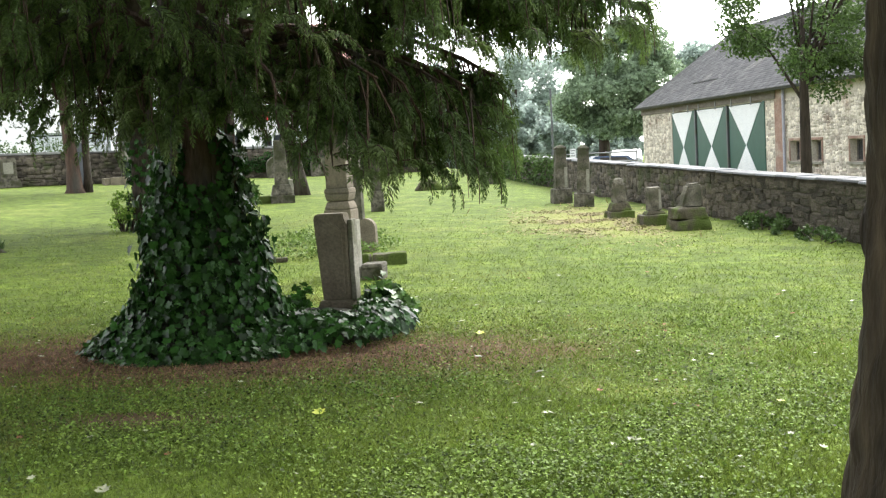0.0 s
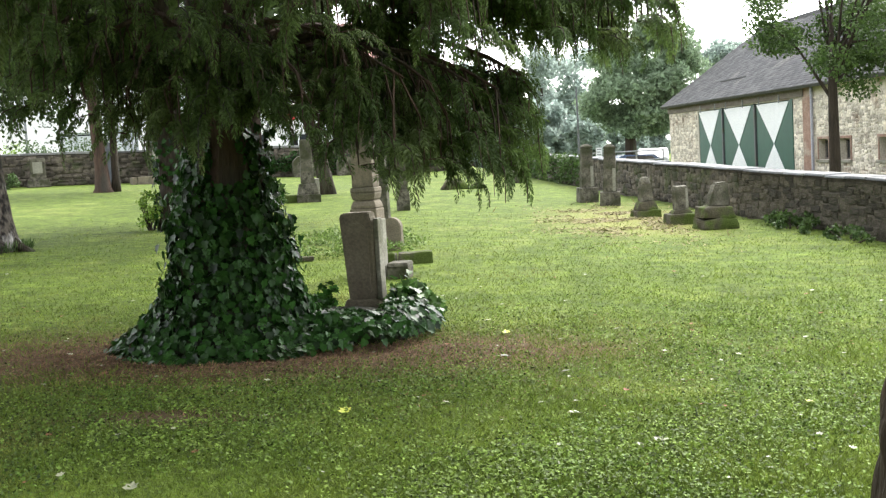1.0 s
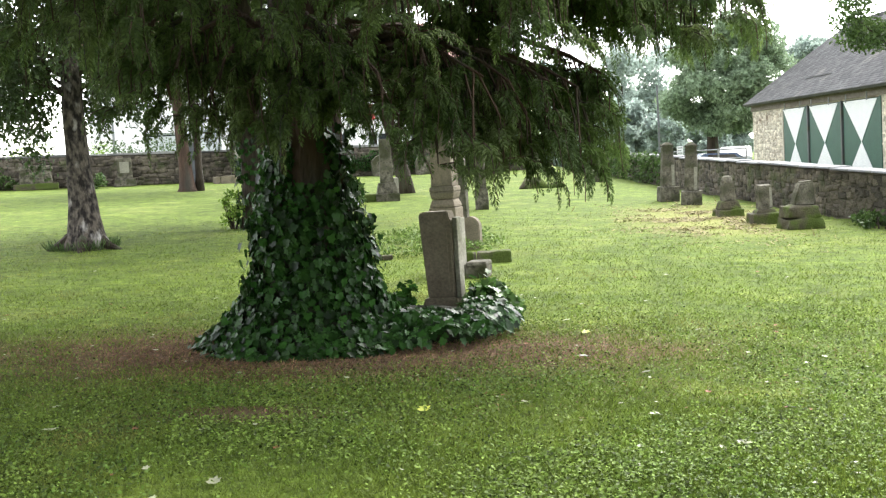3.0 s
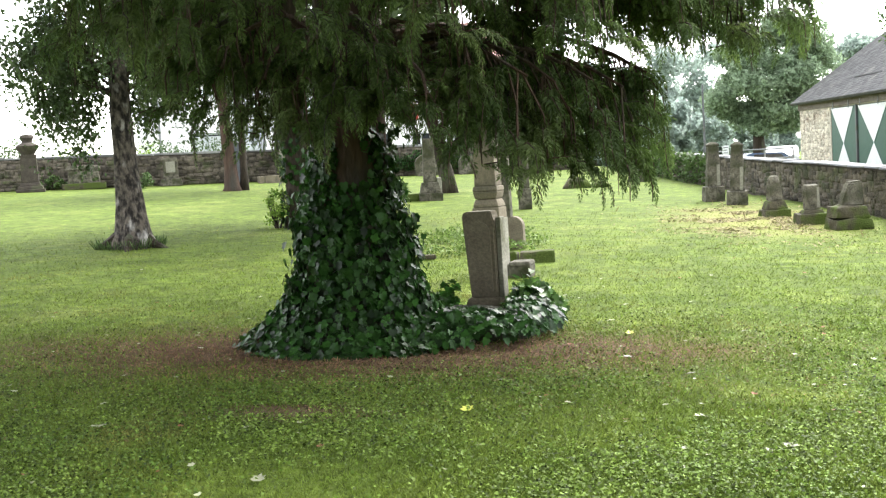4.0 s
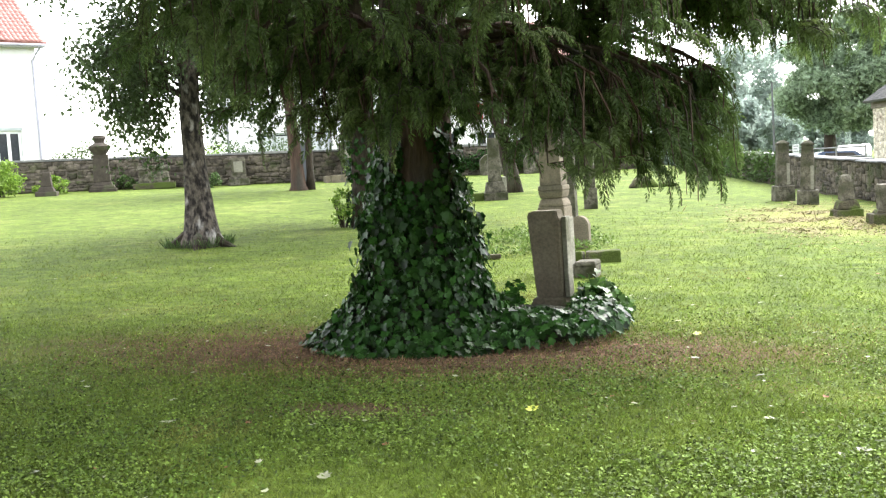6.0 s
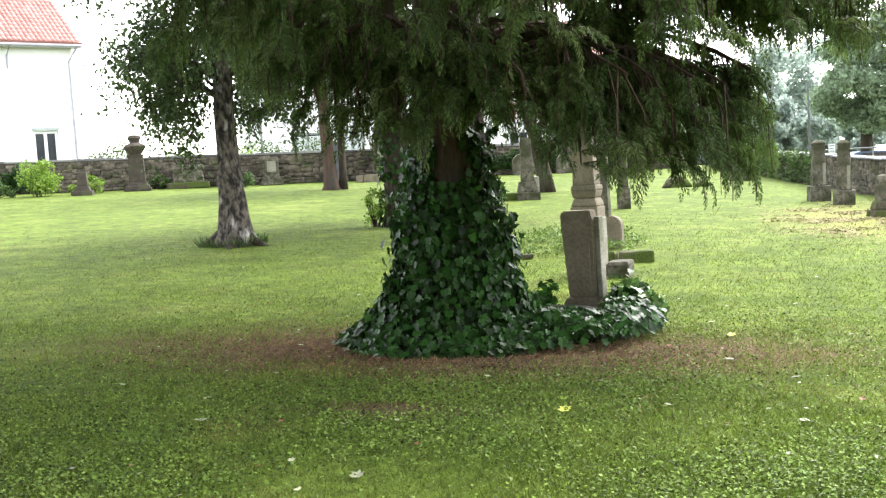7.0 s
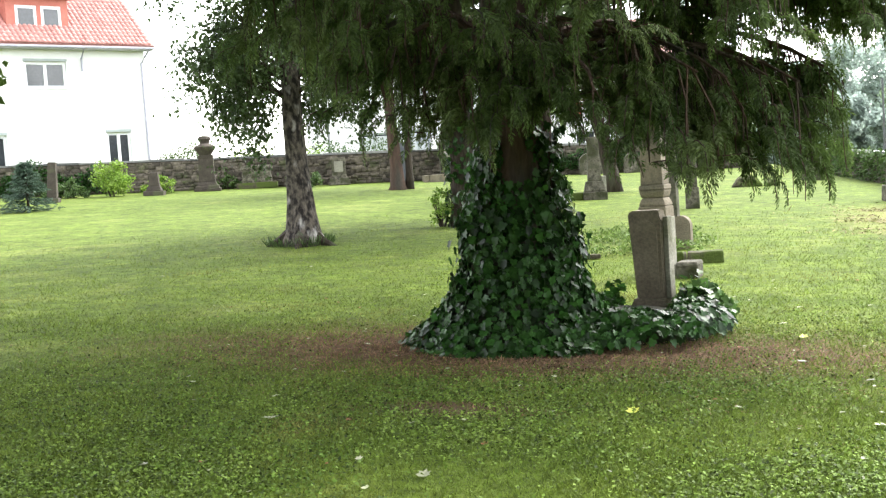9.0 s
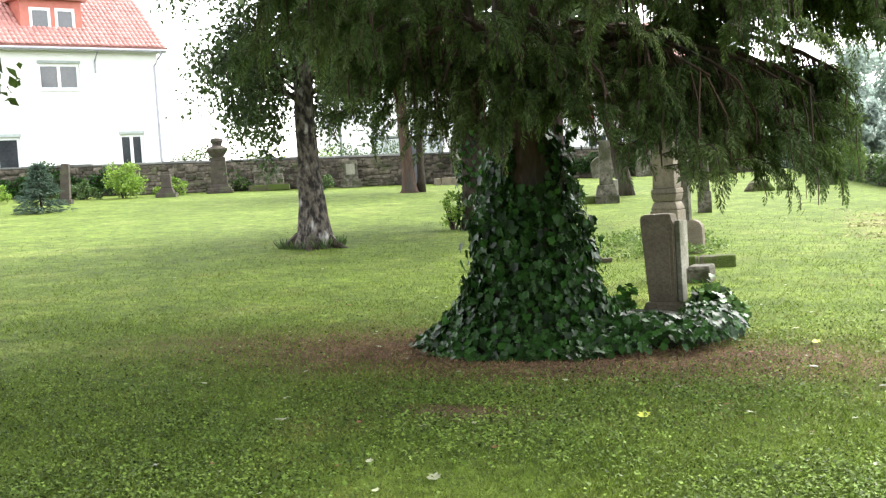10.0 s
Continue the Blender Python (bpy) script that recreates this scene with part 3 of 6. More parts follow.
    part("flashing", slab([(5.2, 0, 0), (8.3, 0, 0), (8.3, 0.05, 0), (5.2, 0.05, 0)], 0.02, (0, 0, 1)), M_cap, roof, "pale metal strip").matrix_local = \
        Matrix.Translation((0, e[0] + 1.35 * math.cos(ang) - 0.15 * math.sin(ang), e[1] + 1.35 * math.sin(ang) + 0.15 * math.cos(ang)))
    # three sliding leaves, each dark green with two white triangles meeting in the middle
    for a, b in ((4.34, 7.25), (7.55, 10.85), (11.15, 14.45)):
        leaf = part("door", boxb(a, b, 0.02, 0.08, 0.02, 2.96, 0.005), M_green, barn, "dark green door with two white triangles")
        m, zc = (a + b) / 2, 1.48
        part("white_triangle", slab([(a + 0.03, 0.016, 2.94), (m, 0.016, zc), (b - 0.22, 0.016, 2.94)], 0.012, (0, -1, 0)), M_white, leaf)
        part("white_triangle", slab([(a + 0.1, 0.016, 0.05), (b - 0.22, 0.016, 0.05), (m, 0.016, zc)], 0.012, (0, -1, 0)), M_white, leaf)
        for k in range(2):
            part("hanger", boxb(a + 0.5 + 1.9 * k, a + 0.56 + 1.9 * k, -0.10, -0.074, 2.9, 3.2), M_iron, leaf)
    for p in (7.40, 11.0):
        part("post", boxb(p - 0.06, p + 0.06, -0.03, 0.1, 0.0, 3.0, 0.01), M_cap, barn, "pale post between the doors")
    part("door_frame", boxb(14.46, 14.62, -0.03, 0.1, 0, 3.0, 0.01), M_green, barn)
    part("back_panel", boxb(4.3, 14.5, 0.2, 0.24, 0, 2.98), M_fascia, barn)
    for a, b in wins:
        window_parts(barn, a, b, 0.93, 1.58, 0.2, 0.05, 2, M_fascia)
        part("lintel", boxb(a - 0.1, b + 0.1, -0.03, -0.002, 1.585, 1.67, 0.01), M_brick, barn)
        part("sill", boxb(a - 0.1, b + 0.1, -0.08, -0.002, 0.84, 0.925, 0.01), M_palestone, barn)
        for xx in (a - 0.074, b + 0.004):
            part("jamb", boxb(xx, xx + 0.07, -0.028, -0.002, 0.935, 1.58, 0.006), M_brick, barn)


build_barn()


def tile_roof(parent, x0, x1, y0, z0, ang, run, seed, mat_, skip=None, tw=0.24, th=0.30):
    """Rows of rounded clay tiles on a slope that rises towards +y."""
    V, F = [], []
    rr = random.Random(seed)
    rows, cols = int(run / th), int((x1 - x0) / tw)
    ca, sa = math.cos(ang), math.sin(ang)
    for j in range(rows):
        for i in range(cols):
            xa = x0 + tw * i
            if skip and skip(xa + tw / 2, th * j):
                continue
            l0, l1 = 0.07 + rr.uniform(0, 0.015), 0.02
            b = len(V)
            for t, l in ((th * j, l0), (th * (j + 1.15), l1)):
                for fx, fl in ((0.02, 0), (0.3, 0.045), (0.62, 0.05), (0.95, 0.0)):
                    V.append((xa + tw * fx, y0 + t * ca - (l + fl) * sa, z0 + t * sa + (l + fl) * ca))
            for k in range(4):
                V.append((V[b + k][0], V[b + k][1] + 0.04 * sa, V[b + k][2] - 0.06))
            for k in range(3):
                F += [(b + k, b + k + 1, b + 5 + k, b + 4 + k), (b + 8 + k, b + 9 + k, b + 1 + k, b + k)]
    return tagged(arrays("tile_cover", np.array(V), np.array(F), mat_, parent), kind="stuff")


def build_house_one():
    # local x runs along the facade to its right corner at x = 0, body to +y
    d = Vector((math.cos(radians(56.8)), math.sin(radians(56.8)), 0))
    yaw = 56.8
    base = Vector((-29.19, 50.15, 1.2))
    h = empty("house", Matrix.Translation(base) @ Matrix.Rotation(radians(yaw), 4, "Z"), "white rendered house with red tiled roof and dormer", "house", "houses")
    H, L, W = 7.2, 18.0, 9.5
    ups = [(-6.05, -4.05), (-11.5, -9.5)]
    lows = [(-2.3, -1.05), (-9.3, -7.15), (-14.0, -12.3)]
    holes = [(a, b, 5.3, 6.55) for a, b in ups] + [(a, b, 1.25, 3.15) for a, b in lows]
    part("wall", wall_with_holes(-L, 0, 0, H, 0.4, holes), M_plaster, h)
    part("side_wall", slab([(-0.4, 0.4, 0), (-0.4, W, 0), (-0.4, W, H), (-0.4, W / 2, H + 4.0), (-0.4, 0.4, H + 0.2)], 0.4, (1, 0, 0)), M_plaster, h)
    part("side_wall", boxb(-L, -L + 0.4, 0.4, W, 0, H), M_plaster, h)
    part("rear_wall", boxb(-L + 0.4, -0.4, W - 0.4, W, 0, H), M_plaster, h)
    for a, b in ups:
        window_parts(h, a, b, 5.3, 6.55, 0.1, 0.13, 2)
        part("roller_box", boxb(a - 0.04, b + 0.04, -0.05, -0.004, 6.56, 6.68), M_frame, h)
    for a, b in lows:
        window_parts(h, a, b, 1.25, 3.15, 0.1, 0.13, 2)
        part("roller_box", boxb(a - 0.04, b + 0.04, -0.05, -0.004, 3.16, 3.3), M_frame, h)
    ang = radians(42)
    run = (W / 2 + 0.5) / math.cos(ang)
    e = (-0.5, H + 0.05)
    nrm = Vector((0, -math.sin(ang), math.cos(ang)))
    ridge = (W / 2, e[1] + (W / 2 + 0.5) * math.tan(ang))
    roof = part("roof", slab([(-L - 0.3, e[0], e[1]), (0.35, e[0], e[1]), (0.35, *ridge), (-L - 0.3, *ridge)], 0.12, nrm), M_redtile, h, "red clay tile roof")
    part("rear_slope", slab([(-L - 0.3, W + 0.5, e[1]), (-L - 0.3, *ridge), (0.35, *ridge), (0.35, W + 0.5, e[1])], 0.12, (0, math.sin(ang), math.cos(ang))), M_redtile, h)
    tile_roof(roof, -L - 0.3, 0.35, e[0] - 0.12 * math.sin(ang) + 0.0, e[1] + 0.12 * math.cos(ang), ang, run, 3, M_redtile)
    part("soffit", boxb(-L, 0.3, -0.46, -0.004, H - 0.10, H - 0.02), M_soffit, h, "pale grey boxed eaves")
    part("gutter", boxb(-L, 0.4, -0.72, -0.6, H - 0.06, H + 0.05, 0.03), M_zinc, h, "zinc gutter")
    part("downpipe", tube([(0.0, -0.66, H - 0.05), (-0.12, -0.4, H - 0.35), (-0.22, -0.1, H - 0.7), (-0.22, -0.1, 0.1)], [0.06] * 4, 8), M_zinc, h, "zinc downpipe")
    part("downpipe", tube([(-3.3, -0.5, H - 0.05), (-3.3, -0.1, H - 0.5), (-3.3, -0.1, H - 1.1)], [0.05] * 3, 8), M_zinc, h)
    # dormer clad in red, with two windows
    x0, x1, zb, zt = -6.55, -3.6, H + 0.42, H + 2.35
    dw = part("dormer", wall_with_holes(x0, x1, zb, zt, 0.15, [(-6.12, -5.1, H + 0.72, H + 2.0), (-4.9, -3.92, H + 0.72, H + 2.0)]), M_redclad, h, "red clad dormer")
    dw.matrix_local = Matrix.Translation((0, 0.35, 0))
    part("cheek", boxb(x0, x0 + 0.12, 0.16, 4.2, zb, zt), M_redclad, dw)
    part("cheek", boxb(x1 - 0.12, x1, 0.16, 4.2, zb, zt), M_redclad, dw)
    part("dormer_roof", boxb(x0 - 0.25, x1 + 0.25, -0.3, 4.3, zt + 0.004, zt + 0.2, 0.03), M_redtile, dw)
    for a, b in ((-6.12, -5.1), (-4.9, -3.92)):
        window_parts(dw, a, b, H + 0.72, H + 2.0, 0.02, 0.14, 1)


build_house_one()


def build_house_two():
    yaw = 18.4
    base = Vector((-23.0, 55.5, 1.2))
    h = empty("house", Matrix.Translation(base) @ Matrix.Rotation(radians(yaw), 4, "Z"), "long low white rendered house with grey-trimmed windows", "house", "houses")
    L, H, W = 9.6, 5.6, 8.0
    wins = [(2.75, 4.35, 1.1, 2.45), (5.25, 6.55, 1.1, 2.5), (7.6, 8.8, 1.1, 2.45)]
    part("wall", wall_with_holes(0, L, 0, H, 0.4, wins), M_plaster, h)
    part("side_wall", boxb(0, 0.4, 0.4, W, 0, H), M_plaster, h)
    part("side_wall", boxb(L - 0.4, L, 0.4, W, 0, H), M_plaster, h)
    part("rear_wall", boxb(0.4, L - 0.4, W - 0.4, W, 0, H), M_plaster, h)
    for a, b, c, d in wins:
        window_parts(h, a, b, c, d, 0.1, 0.1, 2, M_frame, curtain=0.8)
    for s in (1, -1):
        y0, y1 = (-0.5, W / 2) if s > 0 else (W + 0.5, W / 2)
        bm = slab([(-0.3, y0, H), (L + 0.3, y0, H), (L + 0.3, y1, H + 3.2), (-0.3, y1, H + 3.2)][::s], 0.15, (0, 0, 1))
        part("roof", bm, M_redtile, h, "red tiled roof")
    for x in (0.0, L - 0.4):
        part("gable", slab([(x, 0.4, H), (x, W - 0.4, H), (x, W / 2, H + 2.9)], 0.4, (1, 0, 0)), M_plaster, h)
    p = empty("flagpole", pose(-21.3, 54.3, 1.3), "slim dark metal pole in front of white house", "pole")
    part("shaft", lathe([(0.07, 0), (0.06, 3.0), (0.045, 6.5)], 8), M_iron, p)
    part("base_plate", lathe([(0.16, -0.05), (0.16, 0.03)], 10), M_iron, p)


def build_house_three():
    h = empty("house", pose(-12.6, 60.5, 0.9, 0, 0, 8), "white house with red awning and red tiled roof", "house", "houses")
    L, H, W = 9.5, 4.9, 8.0
    wins = [(0.8, 2.0, 0.9, 2.3), (3.1, 4.2, 0.1, 2.2), (5.4, 6.8, 0.9, 2.2), (0.9, 1.9, 3.3, 4.3), (5.6, 6.6, 3.3, 4.3)]
    part("wall", wall_with_holes(0, L, 0, H, 0.4, wins), M_plaster, h)
    part("side_wall", boxb(0, 0.4, 0.4, W, 0, H), M_plaster, h)
    part("side_wall", boxb(L - 0.4, L, 0.4, W, 0, H), M_plaster, h)
    part("rear_wall", boxb(0.4, L - 0.4, W - 0.4, W, 0, H), M_plaster, h)
    for a, b, c, d in wins:
        window_parts(h, a, b, c, d, 0.1, 0.08, 2)
    for s in (1, -1):
        y0, y1 = (-0.5, W / 2) if s > 0 else (W + 0.5, W / 2)
        part("roof", slab([(-0.3, y0, H), (L + 0.3, y0, H), (L + 0.3, y1, H + 3.4), (-0.3, y1, H + 3.4)][::s], 0.15, (0, 0, 1)), M_redtile, h, "red tiled roof")
    for x in (0.0, L - 0.4):
        part("gable", slab([(x, 0.4, H), (x, W - 0.4, H), (x, W / 2, H + 3.1)], 0.4, (1, 0, 0)), M_plaster, h)
    part("awning", slab([(3.0, -0.004, 3.7), (3.55, -0.004, 3.7), (3.55, -0.5, 2.9), (3.0, -0.5, 2.9)], 0.05, (0, 0, 1)), M_awning, h, "red canvas awning")
    part("rail", join(boxb(0.5, 5.0, -1.2, -1.16, 1.0, 1.05), boxb(0.5, 5.0, -1.2, -1.16, 0.5, 0.53), *[boxb(0.5 + 0.75 * i, 0.54 + 0.75 * i, -1.2, -1.16, 0.0, 1.0) for i in range(7)]), M_white, h)


M_awning = mat("red_canvas", (0.55, 0.04, 0.05), (0.65, 0.07, 0.07), 3.0, 0.7, 0.1, 30.0)
build_house_two()
build_house_three()

# ---- trees ----
def crown_leaves(centres, spread, count, size, template, material, parent, droop=0.3, name="crown", flat=0.75):
    """Leaves in uneven clumps round the given centres."""
    C = np.array(centres)
    k = rng.integers(0, len(C), count)
    off = unit(count) * (rng.random(count) ** 0.45)[:, None] * np.array([spread, spread, spread * flat])
    pos = C[k] + off
    g = unit(count) + np.array([0, 0, -droop])
    rot = frames_of(g, unit(count) + np.array([0, 0, 0.6]))
    return tagged(scatter(name, *template, pos, rot, size * rng.uniform(0.6, 1.3, count), material, parent), kind="stuff")


def broad_tree(name, x, y, z, height, trunk_r, trunk_h, crown_c, crown_r, clumps, leaves, leaf, label, material, bark, seed, spread=0.7, lean=(0, 0)):
    """Trunk, limbs and a clumped crown inside an ellipsoid."""
    r = random.Random(seed)
    t = empty(name, pose(x, y, z), label, "tree")
    top = Vector((lean[0], lean[1], trunk_h))
    part("trunk", tube([(0, 0, -0.2), (0.02, 0, 0.15), (lean[0] * 0.4, lean[1] * 0.4, trunk_h * 0.5), top, top + Vector((0, 0, (crown_c[2] - trunk_h) * 0.8))],
                       [trunk_r * 1.5, trunk_r * 1.12, trunk_r, trunk_r * 0.85, trunk_r * 0.35], 14, 0.25, 2.5), bark, t, smooth=True)
    cs = []
    for i in range(clumps):
        while True:
            p = Vector((r.uniform(-1, 1), r.uniform(-1, 1), r.uniform(-1, 1)))
            if 0.35 < p.length < 1:
                break
        cs.append(Vector(crown_c) + Vector((p.x * crown_r[0], p.y * crown_r[1], p.z * crown_r[2])))
    for c in cs[: min(16, len(cs))]:
        a = top + Vector((0, 0, r.uniform(-0.1, 0.5) * (crown_c[2] - trunk_h)))
        mid = a.lerp(c, 0.5) + Vector((0, 0, 0.25))
        part("limb", tube([a, mid, c], [trunk_r * 0.35, trunk_r * 0.2, trunk_r * 0.06], 6), bark, t)
    crown_leaves(cs, spread, leaves, leaf, CLUMP if leaf > 0.15 else LEAF, material, t)
    return t


def spray_tuft(nodes=7):
    """A flat drooping yew spray: side twigs in pairs along an axis, one unit long along y."""
    v, f = [], []
    for i in range(nodes):
        k = i / nodes
        for sg in (-1, 1):
            y0 = 0.80 * k + 0.03 * sg
            z0 = -0.18 * y0 * y0
            L = 0.34 * (1 - 0.62 * k) * (0.85 + 0.3 * ((i * 7 + sg) % 3) / 2)
            lift = 0.09 * math.sin(2.3 * i + sg)
            b = len(v)
            v += [(0, y0 - 0.02, z0), (sg * L * 0.55, y0 + 0.07, z0 + lift), (sg * L, y0 + 0.30, z0 + lift - 0.10), (sg * L * 0.38, y0 + 0.17, z0 + lift * 0.4 - 0.02)]
            f.append((b, b + 1, b + 2, b + 3) if sg > 0 else (b, b + 3, b + 2, b + 1))
    b = len(v)
    v += [(0, 0.72, -0.10), (0.06, 0.86, -0.14), (0.0, 1.08, -0.24), (-0.06, 0.86, -0.14)]
    f.append((b, b + 1, b + 2, b + 3))
    return np.array(v), np.array(f)


TUFT = spray_tuft(6)
TUFT_FAR = spray_tuft(4)


def drooping_crown(parent, limbs, bark, material, tuft, dens, seed, template=None, step=0.05, inner=0.2, thin=-0.2, upper=None):
    """limbs: (azimuth degrees, start z, reach, rise at middle, end z, hang length). Arching branchlets droop from each limb, set with flat sprays."""
    r = random.Random(seed)
    bms, pos, gro, nor, size = [], [], [], [], []
    for az, z0, reach, rise, z1, hang in limbs:
        a = radians(az)
        o = Vector((math.sin(a), math.cos(a), 0))
        sd = Vector((o.y, -o.x, 0))
        P = []
        for i in range(9):
            s = i / 8
            P.append(o * (0.2 + (reach - 0.2) * s) + Vector((0, 0, z0 + (z1 - z0) * s + rise * 4 * s * (1 - s))) + sd * 0.22 * noise.noise(Vector((s * 3, az, 0))))
        part("limb", tube(P, [0.034 * (1 - 0.85 * i / 8) + 0.005 for i in range(9)], 6, 0.2), bark, parent)
        for i in range(int(reach * dens)):
            s = inner + (1 - inner) * r.random() ** 0.75
            k = min(7, int(s * 8))
            p = P[k].lerp(P[k + 1], s * 8 - k)
            clump = noise.noise(Vector((p.x * 1.9, p.y * 1.9, p.z * 1.3 + seed)))
            sg = r.choice((-1, 1))
            d = (o * r.uniform(0.2, 0.9) + sd * sg * r.uniform(0.2, 1.0)).normalized()
            low = r.random() ** 1.05 * 0.72 * hang * (1 + 0.7 * clump)
            drop = hang * (r.uniform(0.16, 0.5) if r.random() < 0.8 else r.uniform(0.5, 0.75)) * (1.0 + 0.5 * clump)
            drop = min(drop, 1.12 * hang - low)
            wide = r.uniform(0.10, 0.36)
            if clump < thin or drop < 0.08:
                continue
            n = max(4, int((drop + 0.5 * wide) / step))
            line = []
            root, p = p, p + d * 0.25 * low - Vector((0, 0, low))
            if low > 0.1:
                bms.append(tube([root, root.lerp(p, 0.5) + d * 0.06, p], [0.009, 0.007, 0.005], 4))
            for q in range(n + 1):
                u = q / n
                w = p + d * wide * (1 - (1 - u) ** 2) + Vector((0, 0, 0.10 * math.sin(u * 2.0) * (1 - u) - drop * u ** 1.5))
                w += Vector((noise.noise(w * 4), noise.noise(w * 4 + Vector((9, 0, 0))), 0)) * 0.05
                line.append(w)
            bms.append(tube(line[:: max(1, n // 4)], [0.007 - 0.001 * q for q in range(len(line[:: max(1, n // 4)]))], 4))
            cr = d.cross(Vector((0, 0, 1)))
            for q in range(n):
                u = q / n
                tg = (line[q + 1] - line[q]).normalized()
                for e in (-1, 1) if u < 0.75 else (r.choice((-1, 1)),):
                    pos.append(line[q] + cr * e * 0.02)
                    gro.append(tg * 0.75 + cr * e * r.uniform(0.15, 0.75) * (1 - 0.5 * u) + Vector((r.gauss(0, 0.16), r.gauss(0, 0.16), -0.35)))
                    nor.append(d * (0.25 + 0.6 * u) + Vector((r.gauss(0, 0.3), r.gauss(0, 0.3), 0.75 - 0.4 * u)))
                    size.append(tuft * (1 - 0.42 * u) * r.uniform(0.65, 1.3))
    tagged(part("twig_tangle", join(*bms), bark, parent), kind="stuff")
    rot = frames_of(np.array(gro), np.array(nor))
    ob = tagged(scatter("crown", *(template or TUFT), np.array(pos), rot, np.array(size), material, parent), kind="stuff")
    if upper:
        # the dense body of the crown above the hanging branches
        n, (cx, cy), rad, za, zb = upper
        th, rr, h = rng.random(n) * 2 * np.pi, np.sqrt(rng.random(n)), rng.random(n) ** 1.2
        w = rad * np.sqrt(np.clip(1 - h, 0.03, 1))
        up = np.stack([cx + w * rr * np.cos(th), cy + w * rr * np.sin(th), za + (zb - za) * h], 1)
        tagged(scatter("upper_crown", *CLUMP, up, frames_of(rng.normal(0, 0.6, (n, 3)) + np.array([0, 0, -0.5]), unit(n) + np.array([0, 0, 0.5])), rng.uniform(0.2, 0.42, n), material, parent), kind="stuff")
    return ob


YX, YY = -1.98, 9.1
YZ = gz(YX, YY)


def build_yew():
    t = empty("yew_tree", pose(YX, YY, YZ), "old yew with ivy-clad trunk and low drooping foliage", "tree")
    part("trunk", tube([(-0.02, 0, -0.2), (-0.02, 0, 0.4), (0.0, 0, 1.0), (0.04, 0.02, 1.6), (0.06, 0.02, 2.3), (0.08, 0, 3.2), (0.1, 0, 5.5)],
                       [0.50, 0.40, 0.33, 0.28, 0.27, 0.27, 0.12], 20, 0.35, 3.0), M_yewbark, t, "reddish-brown flaking bark", True)
    L = []
    # azimuth, start z, reach, rise, end z, hanging length
    for az, z0, reach, rise, z1, hang in (
            (100, 2.65, 2.35, 0.3, 2.6, 0.7), (114, 2.6, 2.1, 0.3, 2.6, 0.7), 
            (95, 2.2, 2.5, 0.35, 2.0, 0.78), (106, 2.0, 2.35, 0.35, 1.9, 0.8), (118, 2.2, 2.0, 0.3, 1.95, 0.85), (84, 2.3, 2.5, 0.3, 2.05, 0.76),
            (72, 2.2, 2.2, 0.3, 2.05, 0.85), (55, 2.4, 2.1, 0.3, 2.15, 1.1), (136, 2.3, 1.7, 0.3, 2.1, 0.85), (160, 2.4, 1.4, 0.3, 2.15, 0.75),
            (168, 2.35, 1.25, 0.25, 2.1, 0.7), (182, 2.35, 1.3, 0.25, 2.05, 0.75), (194, 2.35, 1.25, 0.25, 2.1, 0.75), (207, 2.4, 1.35, 0.3, 2.2, 0.75), (220, 2.45, 1.4, 0.3, 2.3, 0.65), (235, 2.5, 1.4, 0.3, 2.4, 0.6), (265, 2.5, 1.5, 0.3, 2.5, 0.55),
            (290, 2.5, 1.6, 0.3, 2.5, 0.55), (320, 2.5, 1.8, 0.3, 2.4, 0.6), (350, 2.5, 1.9, 0.3, 2.3, 0.75),
            (96, 3.2, 3.5, 0.3, 3.05, 0.75), (106, 3.2, 2.9, 0.35, 3.05, 0.8), (112, 3.1, 2.8, 0.4, 2.95, 0.8), (130, 3.2, 2.6, 0.4, 2.9, 0.9), (150, 3.1, 2.2, 0.4, 2.8, 0.9), (175, 3.0, 1.8, 0.4, 2.7, 0.9),
            (200, 3.1, 1.9, 0.4, 2.8, 0.9), (225, 3.2, 2.0, 0.4, 2.9, 0.9), (255, 3.2, 2.1, 0.4, 3.0, 0.8), (285, 3.3, 2.1, 0.4, 3.0, 0.8), (75, 3.2, 2.8, 0.4, 3.0, 0.8), (88, 3.0, 3.3, 0.35, 2.75, 0.7), (103, 3.0, 3.4, 0.35, 2.8, 0.7), (124, 2.2, 1.9, 0.3, 2.0, 0.8), (112, 2.1, 2.2, 0.3, 1.95, 0.75),
            (92, 3.1, 3.6, 0.4, 2.95, 0.8), (98, 2.9, 3.1, 0.35, 2.75, 0.8), (82, 3.1, 3.3, 0.4, 2.85, 0.8), (148, 2.1, 1.7, 0.3, 1.9, 0.65), (136, 2.1, 1.6, 0.3, 1.85, 0.65),
            (94, 2.8, 3.15, 0.3, 2.55, 0.6), (86, 2.75, 3.05, 0.3, 2.5, 0.6), (101, 2.8, 2.8, 0.3, 2.55, 0.6)):
        L.append((az, z0, reach, rise, z1, hang))
    # Unseen upper crown, set off-centre to shade the lawn on the left.
    drooping_crown(t, L, M_yewbark, M_yew, 0.128, 17, 3, step=0.044, inner=0.32, thin=-0.5, upper=(3800, (-1.7, 0.9), 4.8, 4.0, 9.5))
    return t


yew = build_yew()


# ---- ivy ----
def mound_r(z):
    return 0.30 + 0.165 * max(0, 1.6 - z) + 0.47 * math.exp(-max(z, 0) / 0.19)


